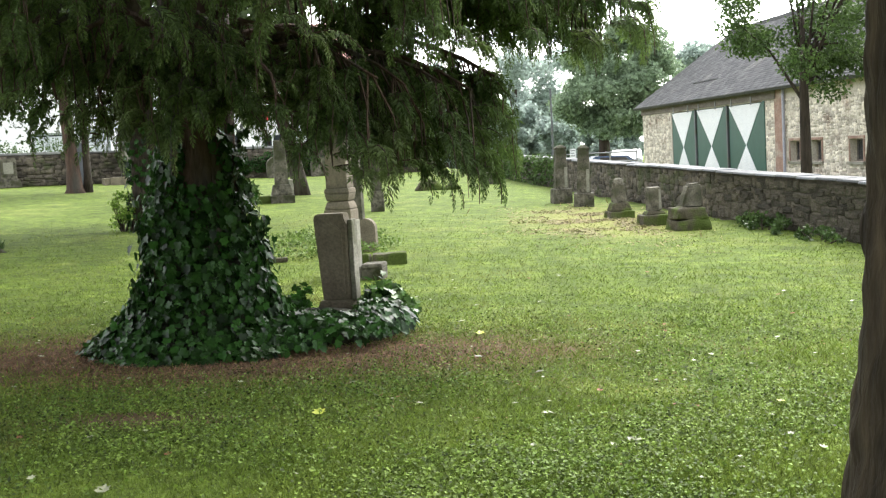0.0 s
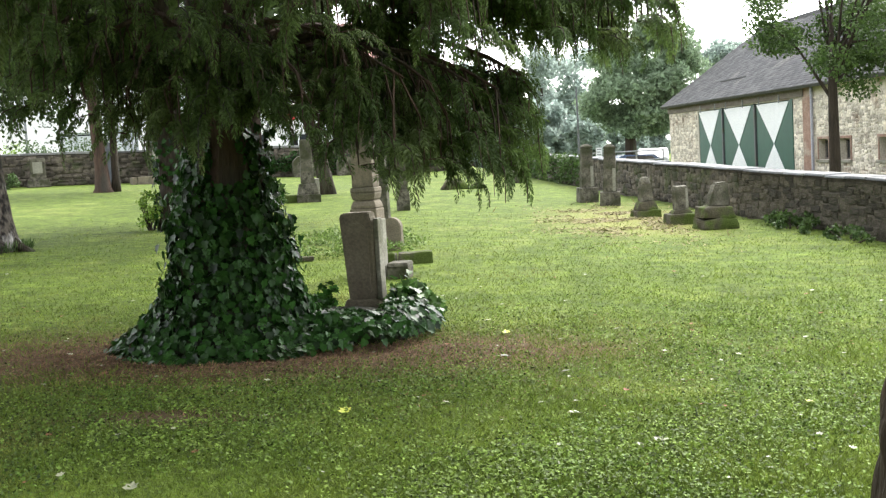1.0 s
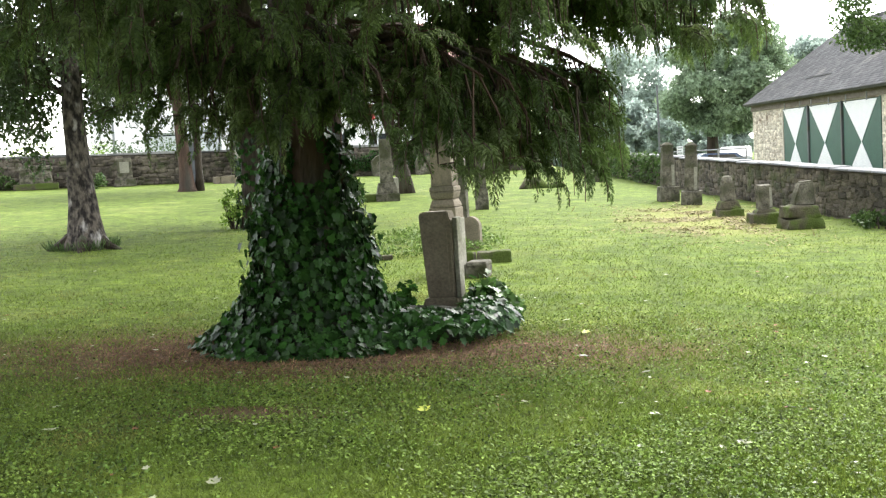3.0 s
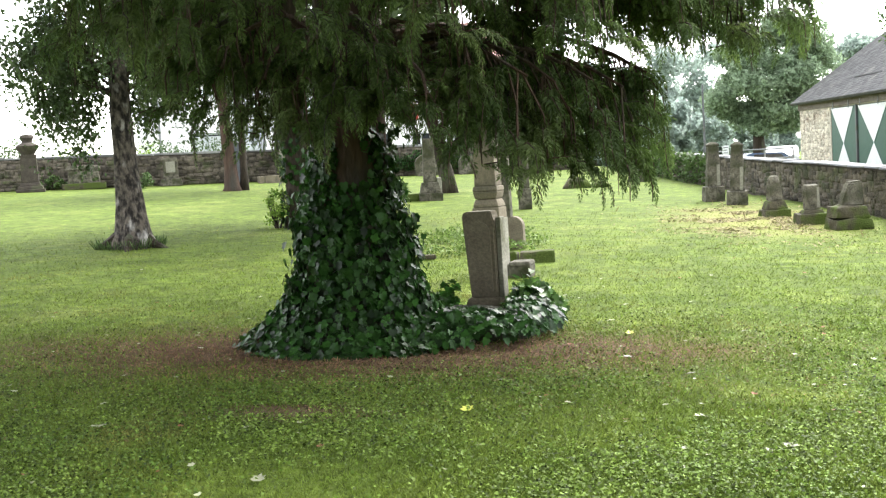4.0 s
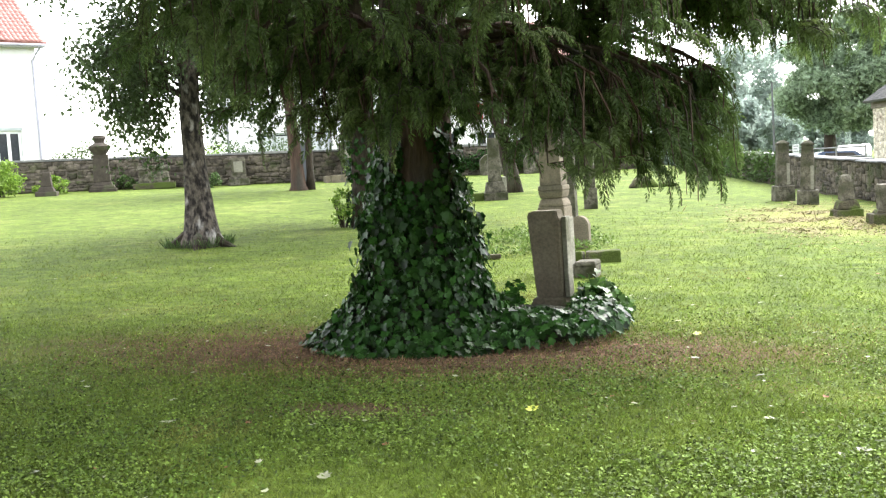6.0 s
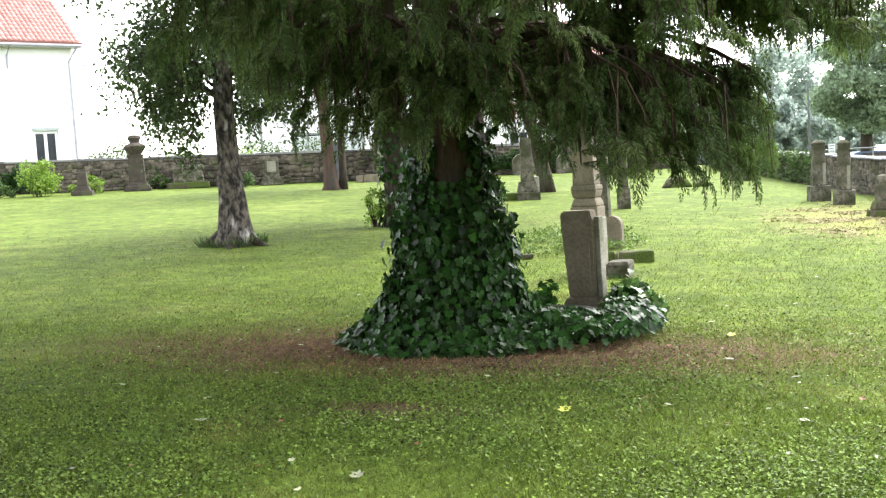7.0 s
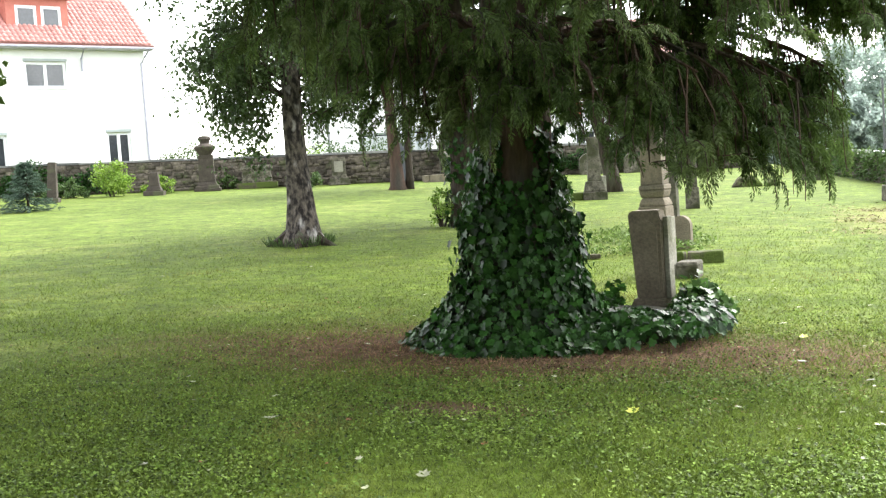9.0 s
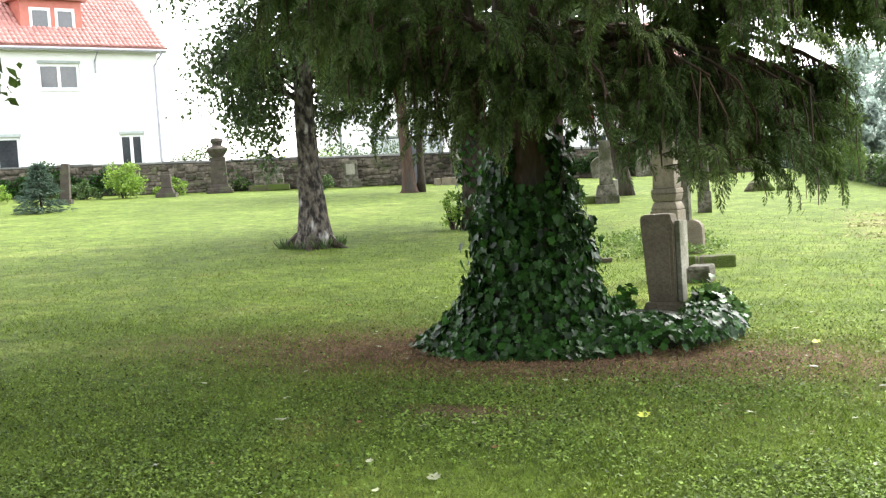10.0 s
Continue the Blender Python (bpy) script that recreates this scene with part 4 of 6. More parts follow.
def ivy_leaf():
    """A lobed ivy leaf, one unit across, folded a little along its rib."""
    pts = [(0, 0), (0.22, -0.12), (0.48, 0.08), (0.34, 0.34), (0.42, 0.62), (0.16, 0.66), (0, 1.05)]
    ring = pts + [(-x, y) for x, y in pts[-2:0:-1]]
    v = [(0, 0.35, 0.0)] + [(x, y, 0.18 * abs(x) - 0.12 * max(0, y - 0.5)) for x, y in ring]
    n = len(ring)
    return np.array(v), np.array([(0, 1 + i, 1 + (i + 1) % n) for i in range(n)])


IVY_V, IVY_F = ivy_leaf()


def build_ivy():
    t = empty("ivy", pose(YX, YY, YZ), "glossy dark green ivy climbing the yew and spreading round the stele", "ivy")
    # Near-black filler bodies added under the leaves to block gaps between them.
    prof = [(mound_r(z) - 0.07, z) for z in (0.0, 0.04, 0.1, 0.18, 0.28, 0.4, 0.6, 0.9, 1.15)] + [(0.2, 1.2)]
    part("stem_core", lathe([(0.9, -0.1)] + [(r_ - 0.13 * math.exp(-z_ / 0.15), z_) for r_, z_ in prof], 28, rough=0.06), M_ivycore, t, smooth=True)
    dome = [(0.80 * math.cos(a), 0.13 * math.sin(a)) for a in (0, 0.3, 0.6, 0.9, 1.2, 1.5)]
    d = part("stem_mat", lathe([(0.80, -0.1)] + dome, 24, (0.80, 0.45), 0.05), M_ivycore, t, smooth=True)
    pos, nor = [], []
    r = random.Random(17)
    while len(pos) < 5200:
        z = r.random() ** 1.5 * 1.75
        a = r.random() * 2 * math.pi
        if math.sin(a) > 0.75:
            continue
        # ivy thins out towards the top and leaves the bark free on one side
        if z > 1.05 and (r.random() < (z - 1.05) * 1.0 or (abs(a - 4.95) < 0.35 and z > 1.3)):
            continue
        if z < 0.5 and 0.72 < mound_r(z) * math.cos(a) < 1.25 and math.sin(a) * mound_r(z) > 0.32:
            continue
        rad = mound_r(z) + 0.10 * noise.noise(Vector((math.cos(a) * 1.6, math.sin(a) * 1.6, z * 2.5))) + r.uniform(-0.05, 0.05)
        if z > 0.5 and r.random() < 0.08:
            rad += r.uniform(0.03, 0.14)
        pos.append((rad * math.cos(a) * (1.04 if math.cos(a) > 0 else 1), rad * math.sin(a) * 0.92, z + r.uniform(-0.02, 0.03)))
        sl = max(0.15, min(1.2, 0.8 * math.exp(-z / 0.21) / 0.21 * 0.35))
        nor.append((math.cos(a), math.sin(a), sl))
    while len(pos) < 7800:
        a, q = r.random() * 2 * math.pi, math.sqrt(r.random())
        x, y = 0.80 + 0.92 * q * math.cos(a), 0.26 + 1.0 * q * math.sin(a)
        z = 0.19 * math.sqrt(max(0.02, 1 - q * q)) * (1 + 0.7 * noise.noise(Vector((x * 3, y * 3, 4)))) + r.uniform(0, 0.06)
        # the stele's foot stays free
        if 0.66 < x < 1.24 and y > -0.1:
            z *= 0.65
        if 0.72 < x < 1.22 and y > 0.42 and (y > 0.75 or z > 0.07):
            continue
        bush = math.exp(-((x - 1.38) ** 2 + (y - 0.95) ** 2) / 0.05) + math.exp(-((x - 0.72) ** 2 + (y - 1.15) ** 2) / 0.04)
        z += 0.26 * bush * r.random()
        pos.append((x, y, z))
        nor.append((math.cos(a) * q, math.sin(a) * q - 0.2, 0.75))
    pos, nor = np.array(pos), np.array(nor)
    nor = nor + rng.normal(0, 0.42, nor.shape)
    nor /= np.linalg.norm(nor, axis=1, keepdims=True)
    down = np.array([0, 0, -1.0]) + rng.normal(0, 0.45, nor.shape)
    gro = down - nor * np.sum(down * nor, axis=1, keepdims=True)
    # frames_of takes the face normal as the last column
    rot = frames_of(gro, nor)
    size = rng.uniform(0.045, 0.09, len(pos))
    front = np.argsort(pos[:, 1] - 0.4 * np.abs(pos[:, 0]) * 0)[:1400]
    pick = np.random.default_rng(5).choice(front, 280, replace=False)
    rest = np.setdiff1d(np.arange(len(pos)), pick)
    tagged(scatter("leaves", IVY_V, IVY_F, pos[rest], rot[rest], size[rest], M_ivy, t), kind="stuff")
    n = 420
    a, q = rng.random(n) * 2 * np.pi, np.sqrt(rng.random(n))
    lp = np.stack([1.42 + 0.30 * q * np.cos(a), 0.85 + 0.38 * q * np.sin(a), 0.06 + 0.34 * rng.random(n) * (1.1 - q)], 1)
    ln_ = np.stack([0.5 * np.cos(a) * q, 0.5 * np.sin(a) * q - 0.35, 0.8 + 0 * a], 1) + rng.normal(0, 0.35, (n, 3))
    tagged(scatter("fresh_leaves", IVY_V, IVY_F, lp, frames_of(rng.normal(0, 0.6, (n, 3)) + np.array([0, -0.3, -0.7]), ln_), rng.uniform(0.05, 0.09, n), M_ivylight, t), kind="stuff")
    me = bpy.data.meshes.new("leaf")
    me.from_pydata(IVY_V.tolist(), [], IVY_F.tolist())
    me.materials.append(M_ivyone)
    for i in pick:
        ob = new("leaf", me)
        ob.parent = t
        m = Matrix(rot[i].tolist()).to_4x4()
        m.translation = pos[i] + np.array(nor[i]) * 0.015
        ob.matrix_local = m @ Matrix.Scale(size[i], 4)


build_ivy()


def build_second_yews():
    x, y = -5.55, 21.3
    t = empty("yew_tree", pose(x, y, gz(x, y)), "tall dark yew with ivy on its trunk and drooping crown", "tree")
    part("trunk", tube([(0.05, 0, -0.2), (0.05, 0, 0.3), (0.0, 0, 1.2), (-0.05, 0, 2.2), (-0.12, 0, 3.4), (-0.1, 0, 6.5)], [0.46, 0.36, 0.31, 0.29, 0.27, 0.12], 16, 0.3, 2.5), M_bark, t, smooth=True)
    limbs = []
    r = random.Random(8)
    for i in range(26):
        az = i * 360 / 13 + r.uniform(-10, 10)
        lo = i < 13
        limbs.append((az, 3.3 + (0 if lo else 1.3), r.uniform(2.2, 3.6), 0.5, (3.4 if lo else 4.5) + r.uniform(-0.1, 0.3), r.uniform(0.4, 0.75)))
    # Upper crown lies above the view, enlarged to darken the lawn below.
    drooping_crown(t, limbs, M_yewbark, M_yewdark, 0.28, 11, 9, TUFT_FAR, 0.07, upper=(4500, (0.5, 0), 4.6, 4.7, 10.0))
    # ivy on the trunk
    n = 500
    a, z = rng.random(n) * 2 * np.pi, rng.random(n) * 2.4
    rad = 0.36 + rng.uniform(0, 0.08, n) + 0.12 * np.exp(-z / 0.3)
    pos = np.stack([rad * np.cos(a), rad * np.sin(a), z], 1)
    nor = np.stack([np.cos(a), np.sin(a), 0.3 + 0 * a], 1) + rng.normal(0, 0.3, (n, 3))
    tagged(scatter("ivy_leaves", IVY_V, IVY_F, pos, frames_of(rng.normal(0, 0.4, (n, 3)) + np.array([0, 0, -1]), nor), rng.uniform(0.08, 0.13, n), M_ivy, t), kind="stuff")

    x, y = -12.45, 38.2
    t = empty("yew_tree", pose(x, y, gz(x, y)), "red-barked yew with double trunk and high drooping crown", "tree")
    part("trunk", tube([(0, 0, -0.2), (0, 0, 0.15), (-0.06, 0, 0.8), (-0.10, 0, 2.0), (-0.15, 0, 3.6), (0, 0, 8.0)], [0.46, 0.30, 0.225, 0.20, 0.21, 0.12], 16, 0.3, 2.0), M_yewbark, t, "reddish trunk", True)
    part("second_trunk", tube([(0.34, 0.3, -0.1), (0.34, 0.3, 0.6), (0.36, 0.3, 2.0), (0.3, 0.2, 4.0)], [0.2, 0.14, 0.12, 0.10], 12, 0.3, 2.0), M_bark, t, smooth=True)
    limbs = []
    for i in range(28):
        az = i * 360 / 14 + r.uniform(-10, 10)
        lo = i < 14
        limbs.append((az, 4.5 + (0 if lo else 1.6), r.uniform(2.5, 4.4), 0.6, (4.5 if lo else 5.9) + r.uniform(-0.2, 0.3), r.uniform(0.6, 1.0)))
    drooping_crown(t, limbs, M_yewbark, M_yewdark, 0.40, 9, 10, TUFT_FAR, 0.10, upper=(1500, (0, 0), 3.8, 5.6, 11.0))


build_second_yews()


def build_birch():
    x, y = -7.52, 17.6
    t = empty("birch_tree", pose(x, y, gz(x, y)), "birch with cracked dark and white bark and hanging leaves", "tree")
    part("trunk", tube([(0.02, 0, -0.15), (0.02, 0, 0.05), (0.03, 0, 0.25), (0.0, 0, 0.7), (-0.02, 0, 1.3), (-0.03, 0, 2.2), (0.0, 0.05, 3.6), (0.1, 0.1, 6.5)],
                       [0.46, 0.37, 0.29, 0.225, 0.20, 0.18, 0.16, 0.07], 24, 0.4, 4.5), M_birch, t, smooth=True)
    for i, (ax, ay) in enumerate(((0.42, -0.12), (-0.36, -0.2), (0.1, -0.42))):
        part("root", tube([(ax * 0.35, ay * 0.35, 0.22), (ax * 0.9, ay * 0.9, 0.07), (ax * 1.6, ay * 1.6, -0.05)], [0.13, 0.09, 0.03], 8, 0.3), M_bark, t)
    r = random.Random(31)
    bms, cs = [], []
    for i in range(56):
        az = r.uniform(0, 2 * math.pi) if i > 30 else r.uniform(math.pi * 0.75, math.pi * 1.35)
        z0 = r.uniform(2.4, 5.2)
        reach = r.uniform(0.8, 1.9) * (1.1 if i <= 30 else 0.9)
        o = Vector((math.cos(az), math.sin(az), 0))
        end = o * reach + Vector((0, 0, z0 + r.uniform(-0.7, 0.4)))
        mid = o * reach * 0.5 + Vector((0, 0, z0 + 0.35))
        part("limb", tube([(0, 0, z0), mid, end], [0.04, 0.018, 0.004], 5), M_bark, t)
        for k in range(7):
            s = 0.35 + 0.65 * k / 6
            p = (mid * (1 - s) + end * s)
            drop = r.uniform(0.1, 1.0)
            for q in range(4):
                cs.append(p + Vector((r.gauss(0, 0.1), r.gauss(0, 0.1), -drop * q / 3)))
            bms.append(tube([p, p + Vector((0, 0, -drop))], [0.006, 0.002], 3))
    tagged(part("twig_tangle", join(*bms), M_bark, t), kind="stuff")
    crown_leaves(cs, 0.26, 21000, 0.085, LEAF, M_birchleaf, t, 0.8)
    # Leaf clumps added above the view to shade the lawn near the birch.
    top = [(r.gauss(0, 1.3), r.gauss(0, 1.3), r.uniform(5.0, 9.5)) for _ in range(40)]
    crown_leaves(top, 0.9, 8500, 0.18, CLUMP, M_birchleaf, t, 0.8, "upper_crown")
    # long grass round the foot
    n = 420
    a, q = rng.random(n) * 2 * np.pi, 0.36 + 0.22 * rng.random(n)
    pos = np.stack([q * np.cos(a) - 0.04, q * np.sin(a), 0 * a], 1)
    g = np.stack([np.cos(a) * 0.4, np.sin(a) * 0.4, 1 + 0 * a], 1) + rng.normal(0, 0.2, (n, 3))
    tagged(scatter("foot_grass", np.array([(-.03, 0, 0), (.03, 0, 0), (.015, .7, 0), (-.01, 1, -.1)]), np.array([(0, 1, 2, 3)]), pos, frames_of(g, unit(n)), rng.uniform(0.08, 0.2, n), M_bush, t), kind="stuff")


build_birch()


def build_near_trunk():
    x, y = 1.74, 4.05
    t = empty("lime_tree", pose(x, y, gz(x, y)), "rough fissured trunk of a tree close by", "tree")
    P = [(0, 0, -0.1), (0.0, 0, 0.25), (0.03, 0, 0.9), (0.05, 0, 1.45), (0.035, 0, 1.75), (0.05, 0, 2.2), (0.05, 0, 4.0), (0.1, 0, 8.0)]
    bm = tube(P, [0.36, 0.285, 0.235, 0.215, 0.21, 0.205, 0.19, 0.12], 40, 0.0)
    bmesh.ops.subdivide_edges(bm, edges=[e for e in bm.edges if abs(e.verts[0].co.z - e.verts[1].co.z) > 0.1], cuts=14)
    for v in bm.verts:
        n_ = Vector((v.co.x - 0.04, v.co.y, 0)).normalized()
        a = math.atan2(n_.y, n_.x)
        rid = abs(noise.noise(Vector((math.cos(a) * 5.5, math.sin(a) * 5.5, v.co.z * 3.5)))) + 0.5 * abs(noise.noise(Vector((math.cos(a) * 11, math.sin(a) * 11, v.co.z * 5))))
        v.co += n_ * (0.045 * rid - 0.012)
    part("trunk", bm, M_darkbark, t, smooth=True)
    # The crown is out of view, spread left to shade the near lawn.
    rl = random.Random(90)
    cs = [(rl.uniform(-7.5, 0.8), rl.uniform(-7.5, 2.2), rl.uniform(4.8, 8.5)) for _ in range(80)]
    for i, c in enumerate(cs[:16]):
        part("limb", tube([(0.08, 0, 4.2 + 0.08 * i), (c[0] * 0.5, c[1] * 0.5, c[2] - 0.6), c], [0.07, 0.04, 0.01], 5), M_bark, t)
    crown_leaves(cs, 1.1, 8000, 0.22, CLUMP, M_broad, t)


build_near_trunk()
# Crown is stretched out of view over the near lawn to shade it.
broad_tree("maple_tree", -6.5, 5.1, gz(-6.5, 5.1), 7.5, 0.2, 2.4, (2.6, -0.5, 5.3), (4.6, 3.6, 1.8), 70, 20000, 0.13, "leafy light green tree at the edge of the lawn", M_maple, M_bark, 47, 0.8)
crown_leaves([(1.75, 0.85, 2.1), (1.6, 0.75, 2.45), (1.55, 0.7, 2.8), (1.5, 0.6, 3.2)], 0.3, 420, 0.09, LEAF, M_maple, bpy.data.objects["maple_tree"], 0.6, "low_branch")


def build_fourth_yew():
    x, y = -4.45, 32.8
    t = empty("yew_tree", pose(x, y, gz(x, y)), "slender leaning dark yew among the graves", "tree")
    part("trunk", tube([(0.35, 0, -0.2), (0.3, 0, 0.6), (0.1, 0, 1.6), (-0.25, 0, 2.8), (-0.5, 0, 4.5), (-0.5, 0, 7.0)], [0.3, 0.22, 0.19, 0.18, 0.14, 0.06], 12, 0.3, 2.5), M_bark, t, smooth=True)
    r = random.Random(12)
    limbs = []
    for i in range(18):
        lo = i < 9
        limbs.append((i * 40 + r.uniform(-10, 10), 2.6 + (0 if lo else 1.2), r.uniform(1.2, 2.4), 0.4, (2.4 if lo else 3.6) + r.uniform(-0.2, 0.3), r.uniform(0.7, 1.4)))
    drooping_crown(t, limbs, M_bark, M_yewdark, 0.30, 9, 14, TUFT_FAR, 0.10, upper=(900, (-0.4, 0), 2.0, 3.6, 7.5))


build_fourth_yew()

broad_tree("lime_tree", 8.45, 25.75, -0.22, 7.5, 0.13, 2.7, (0.1, 0, 4.9), (2.0, 2.0, 2.3), 44, 19000, 0.10, "young broad-leaved tree on the lane before the barn", M_broad, M_bark, 41, 0.55)
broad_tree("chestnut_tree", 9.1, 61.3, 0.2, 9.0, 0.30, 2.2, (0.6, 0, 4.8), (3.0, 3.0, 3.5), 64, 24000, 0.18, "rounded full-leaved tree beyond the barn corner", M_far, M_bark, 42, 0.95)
broad_tree("poplar_tree", 22.0, 95.0, 0.0, 12.0, 0.3, 5.0, (0, 0, 7.9), (1.5, 1.5, 1.6), 22, 2200, 0.34, "tree standing behind the barn roof, haze put into its pale leaf colour", M_hazy, M_bark, 43, 1.1)


def far_wood(name, x0, y0, x1, y1, h, n, seed, material, label, leaf=0.40):
    """A belt of trees; distant ones carry their haze in the leaf colour."""
    r = random.Random(seed)
    w = empty(name, pose(0, 0, 0), label, "woodland", kind="stuff")
    cs, trunks = [], []
    for i in range(n):
        s = (i + r.random()) / n
        x, y = x0 + (x1 - x0) * s, y0 + (y1 - y0) * s + r.uniform(-4, 4)
        hh = h * r.uniform(0.7, 1.15)
        trunks.append(tube([(x, y, -0.5), (x, y, hh * 0.7)], [0.3, 0.12], 6))
        for k in range(9):
            q = r.random()
            rad = hh * 0.26 * math.sqrt(max(0.05, 1 - (1.6 * q - 0.7) ** 2))
            a = r.uniform(0, 6.28)
            cs.append((x + rad * math.cos(a) * r.random(), y + rad * math.sin(a) * r.random(), hh * (0.1 + 0.88 * q)))
    part("trunks", join(*trunks), M_bark, w)
    crown_leaves(cs, h * 0.17, n * 1900, leaf, CLUMP, material, w)


far_wood("distant_wood", -8.0, 112.0, 13.0, 106.0, 9.5, 11, 51, M_hazy, "belt of distant trees with pale haze-tinted leaves")
# This woodland is added out of view to darken sky reflections on the ivy.
far_wood("woodland", -26.0, -16.0, 22.0, -14.0, 11.0, 14, 53, M_broad, "added unseen belt of broad-leaved trees behind the camera, blocking low sky", 0.45)
far_wood("distant_wood", 2.0, 80.0, 14.0, 76.0, 4.6, 10, 52, M_hazy, "green trees and bushes behind the lane with haze-tinted leaves", 0.28)


def shrub(name, x, y, z, w, h, leaves, leaf, material, label, seed, d=None, stems=7, category="shrub"):
    r = random.Random(seed)
    s = empty(name, pose(x, y, z), label, category)
    cs = []
    bms = []
    d = d or w
    for i in range(22):
        a, q = r.uniform(0, 6.28), math.sqrt(r.random())
        zz = h * (0.15 + 0.8 * r.random()) * (1 - 0.45 * q * q)
        cs.append((0.5 * w * q * math.cos(a) * 0.8, 0.5 * d * q * math.sin(a) * 0.8, zz))
    for c in cs[:stems]:
        bms.append(tube([(c[0] * 0.2, c[1] * 0.2, -0.05), c], [0.02, 0.006], 5))
    part("stems", join(*bms), M_bark, s)
    crown_leaves(cs, min(w, h) * 0.22, leaves, leaf, LEAF, material, s, -0.2, "leaves")
    return s


# ---- gravestones ----
def stone(name, x, y, yaw, label, category="gravestone", lean=0.0, group=""):
    return empty(name, pose(x, y, gz(x, y) - 0.02, 0, lean, yaw), label, category, group)


def stele():
    s = stone("stele", -0.995, 10.12, -14, "plain reddish sandstone stele standing in ivy", lean=-0.4)
    bm = bmesh.new()
    w, d, h = 0.31, 0.17, 0.99
    ring = [(-w / 2 + 0.05, 0.20), (w / 2 - 0.005, 0.20), (w / 2, h - 0.10), (w / 2 - 0.02, h - 0.055), (w / 2 - 0.025, h), (-w / 2 + 0.03, h), (-w / 2, h - 0.03)]
    bm = slab([(a, -d / 2, b) for a, b in ring], d, (0, 1, 0))
    bmesh.ops.bevel(bm, geom=bm.edges[:], offset=0.01, segments=2, affect="EDGES")
    part("shaft", bm, M_brownstone, s, "weathered reddish sandstone slab")
    # raised arched panel on its face
    arch = [(-0.09, 0.26), (0.11, 0.26), (0.11, 0.80)] + [(0.11 * math.cos(a), 0.80 + 0.10 * math.sin(a)) for a in np.linspace(0.2, math.pi - 0.2, 8)] + [(-0.11, 0.80)]
    part("panel", slab([(a, -d / 2 - 0.012, b) for a, b in arch], 0.011, (0, 1, 0)), M_brownstone, s)
    # Paler strip: lichen, and light on the side face put into the colour.
    part("shoulder", boxb(w / 2 + 0.004, w / 2 + 0.05, -0.06, 0.07, 0.2, 0.93, 0.01), M_palestone, s, "pale lichened edge strip, lit side put into its colour")
    part("base", join(block(0.37, 0.28, 0.13, 0.0, 0.36, 0.27, 0.015, at=(0.03, 0)), block(0.36, 0.26, 0.08, 0.125, 0.31, 0.20, 0.02, at=(0.02, 0))), M_brownstone, s)


def pedestal():
    s = stone("pedestal_monument", -1.19, 13.2, -14, "tall sandstone pedestal monument with moulded neck", "monument")
    part("plinth", block(0.42, 0.38, 0.15, 0, bevel=0.02, rough=0.01), M_greystone, s)
    part("die", block(0.34, 0.30, 0.68, 0.15, 0.335, 0.295, 0.02, 0.006), M_brownstone, s)
    part("shoulder", block(0.345, 0.305, 0.10, 0.83, 0.27, 0.24, 0.035), M_brownstone, s)
    part("neck", join(block(0.27, 0.24, 0.09, 0.93, 0.315, 0.28, 0.02), block(0.315, 0.28, 0.06, 1.02, 0.30, 0.26, 0.015)), M_brownstone, s)
    part("shaft", block(0.27, 0.24, 0.65, 1.08, 0.24, 0.21, 0.015), M_brownstone, s)
    part("cornice", block(0.25, 0.22, 0.10, 1.73, 0.34, 0.3, 0.015), M_brownstone, s)
    part("side_slab", boxb(0.176, 0.21, -0.10, 0.04, 0.12, 0.70, 0.008), M_palestone, s, "pale upright slab edge")


def slender():
    s = stone("stele", -1.30, 16.9, -12, "slender grey sandstone stele with pale lichened edge")
    part("base", block(0.42, 0.3, 0.2, 0, bevel=0.02), M_greystone, s)
    part("shaft", block(0.24, 0.16, 1.5, 0.2, 0.20, 0.14, 0.012), M_greystone, s)


def rounded():
    s = stone("headstone", -1.10, 16.1, -14, "small dark round-topped headstone")
    ring = [(-0.14, 0), (0.14, 0), (0.14, 0.36)] + [(0.14 * math.cos(a), 0.36 + 0.14 * math.sin(a)) for a in np.linspace(0.15, math.pi - 0.15, 9)] + [(-0.14, 0.36)]
    bm = slab([(a, -0.07, b) for a, b in ring], 0.14, (0, 1, 0))
    bmesh.ops.bevel(bm, geom=[e for e in bm.edges if abs(e.verts[0].co.y - e.verts[1].co.y) < 0.01], offset=0.012, segments=2, affect="EDGES")
    part("slab", bm, M_brownstone, s)


def grave_block():
    s = stone("stone_block", -0.83, 13.05, -8, "squared grey stone block beside the pedestal", "stone block")
    part("body", block(0.25, 0.30, 0.15, 0, bevel=0.015, rough=0.008, cuts=1), M_greystone, s)
    part("top_slab", block(0.26, 0.34, 0.05, 0.15, 0.23, 0.3, 0.015, 0.006), M_greystone, s)
    s = stone("kerb_stone", -0.72, 14.55, 5, "low mossy kerb stone lying in grass", "kerb stone")
    part("body", block(0.46, 0.35, 0.16, 0, 0.44, 0.3, 0.03, 0.02, cuts=2), M_moss, s)
    s = stone("kerb_stone", -1.15, 14.6, -6, "low mossy kerb stone lying in grass", "kerb stone")
    part("body", block(0.36, 0.25, 0.14, 0, 0.34, 0.22, 0.03, 0.02, cuts=2), M_moss, s)


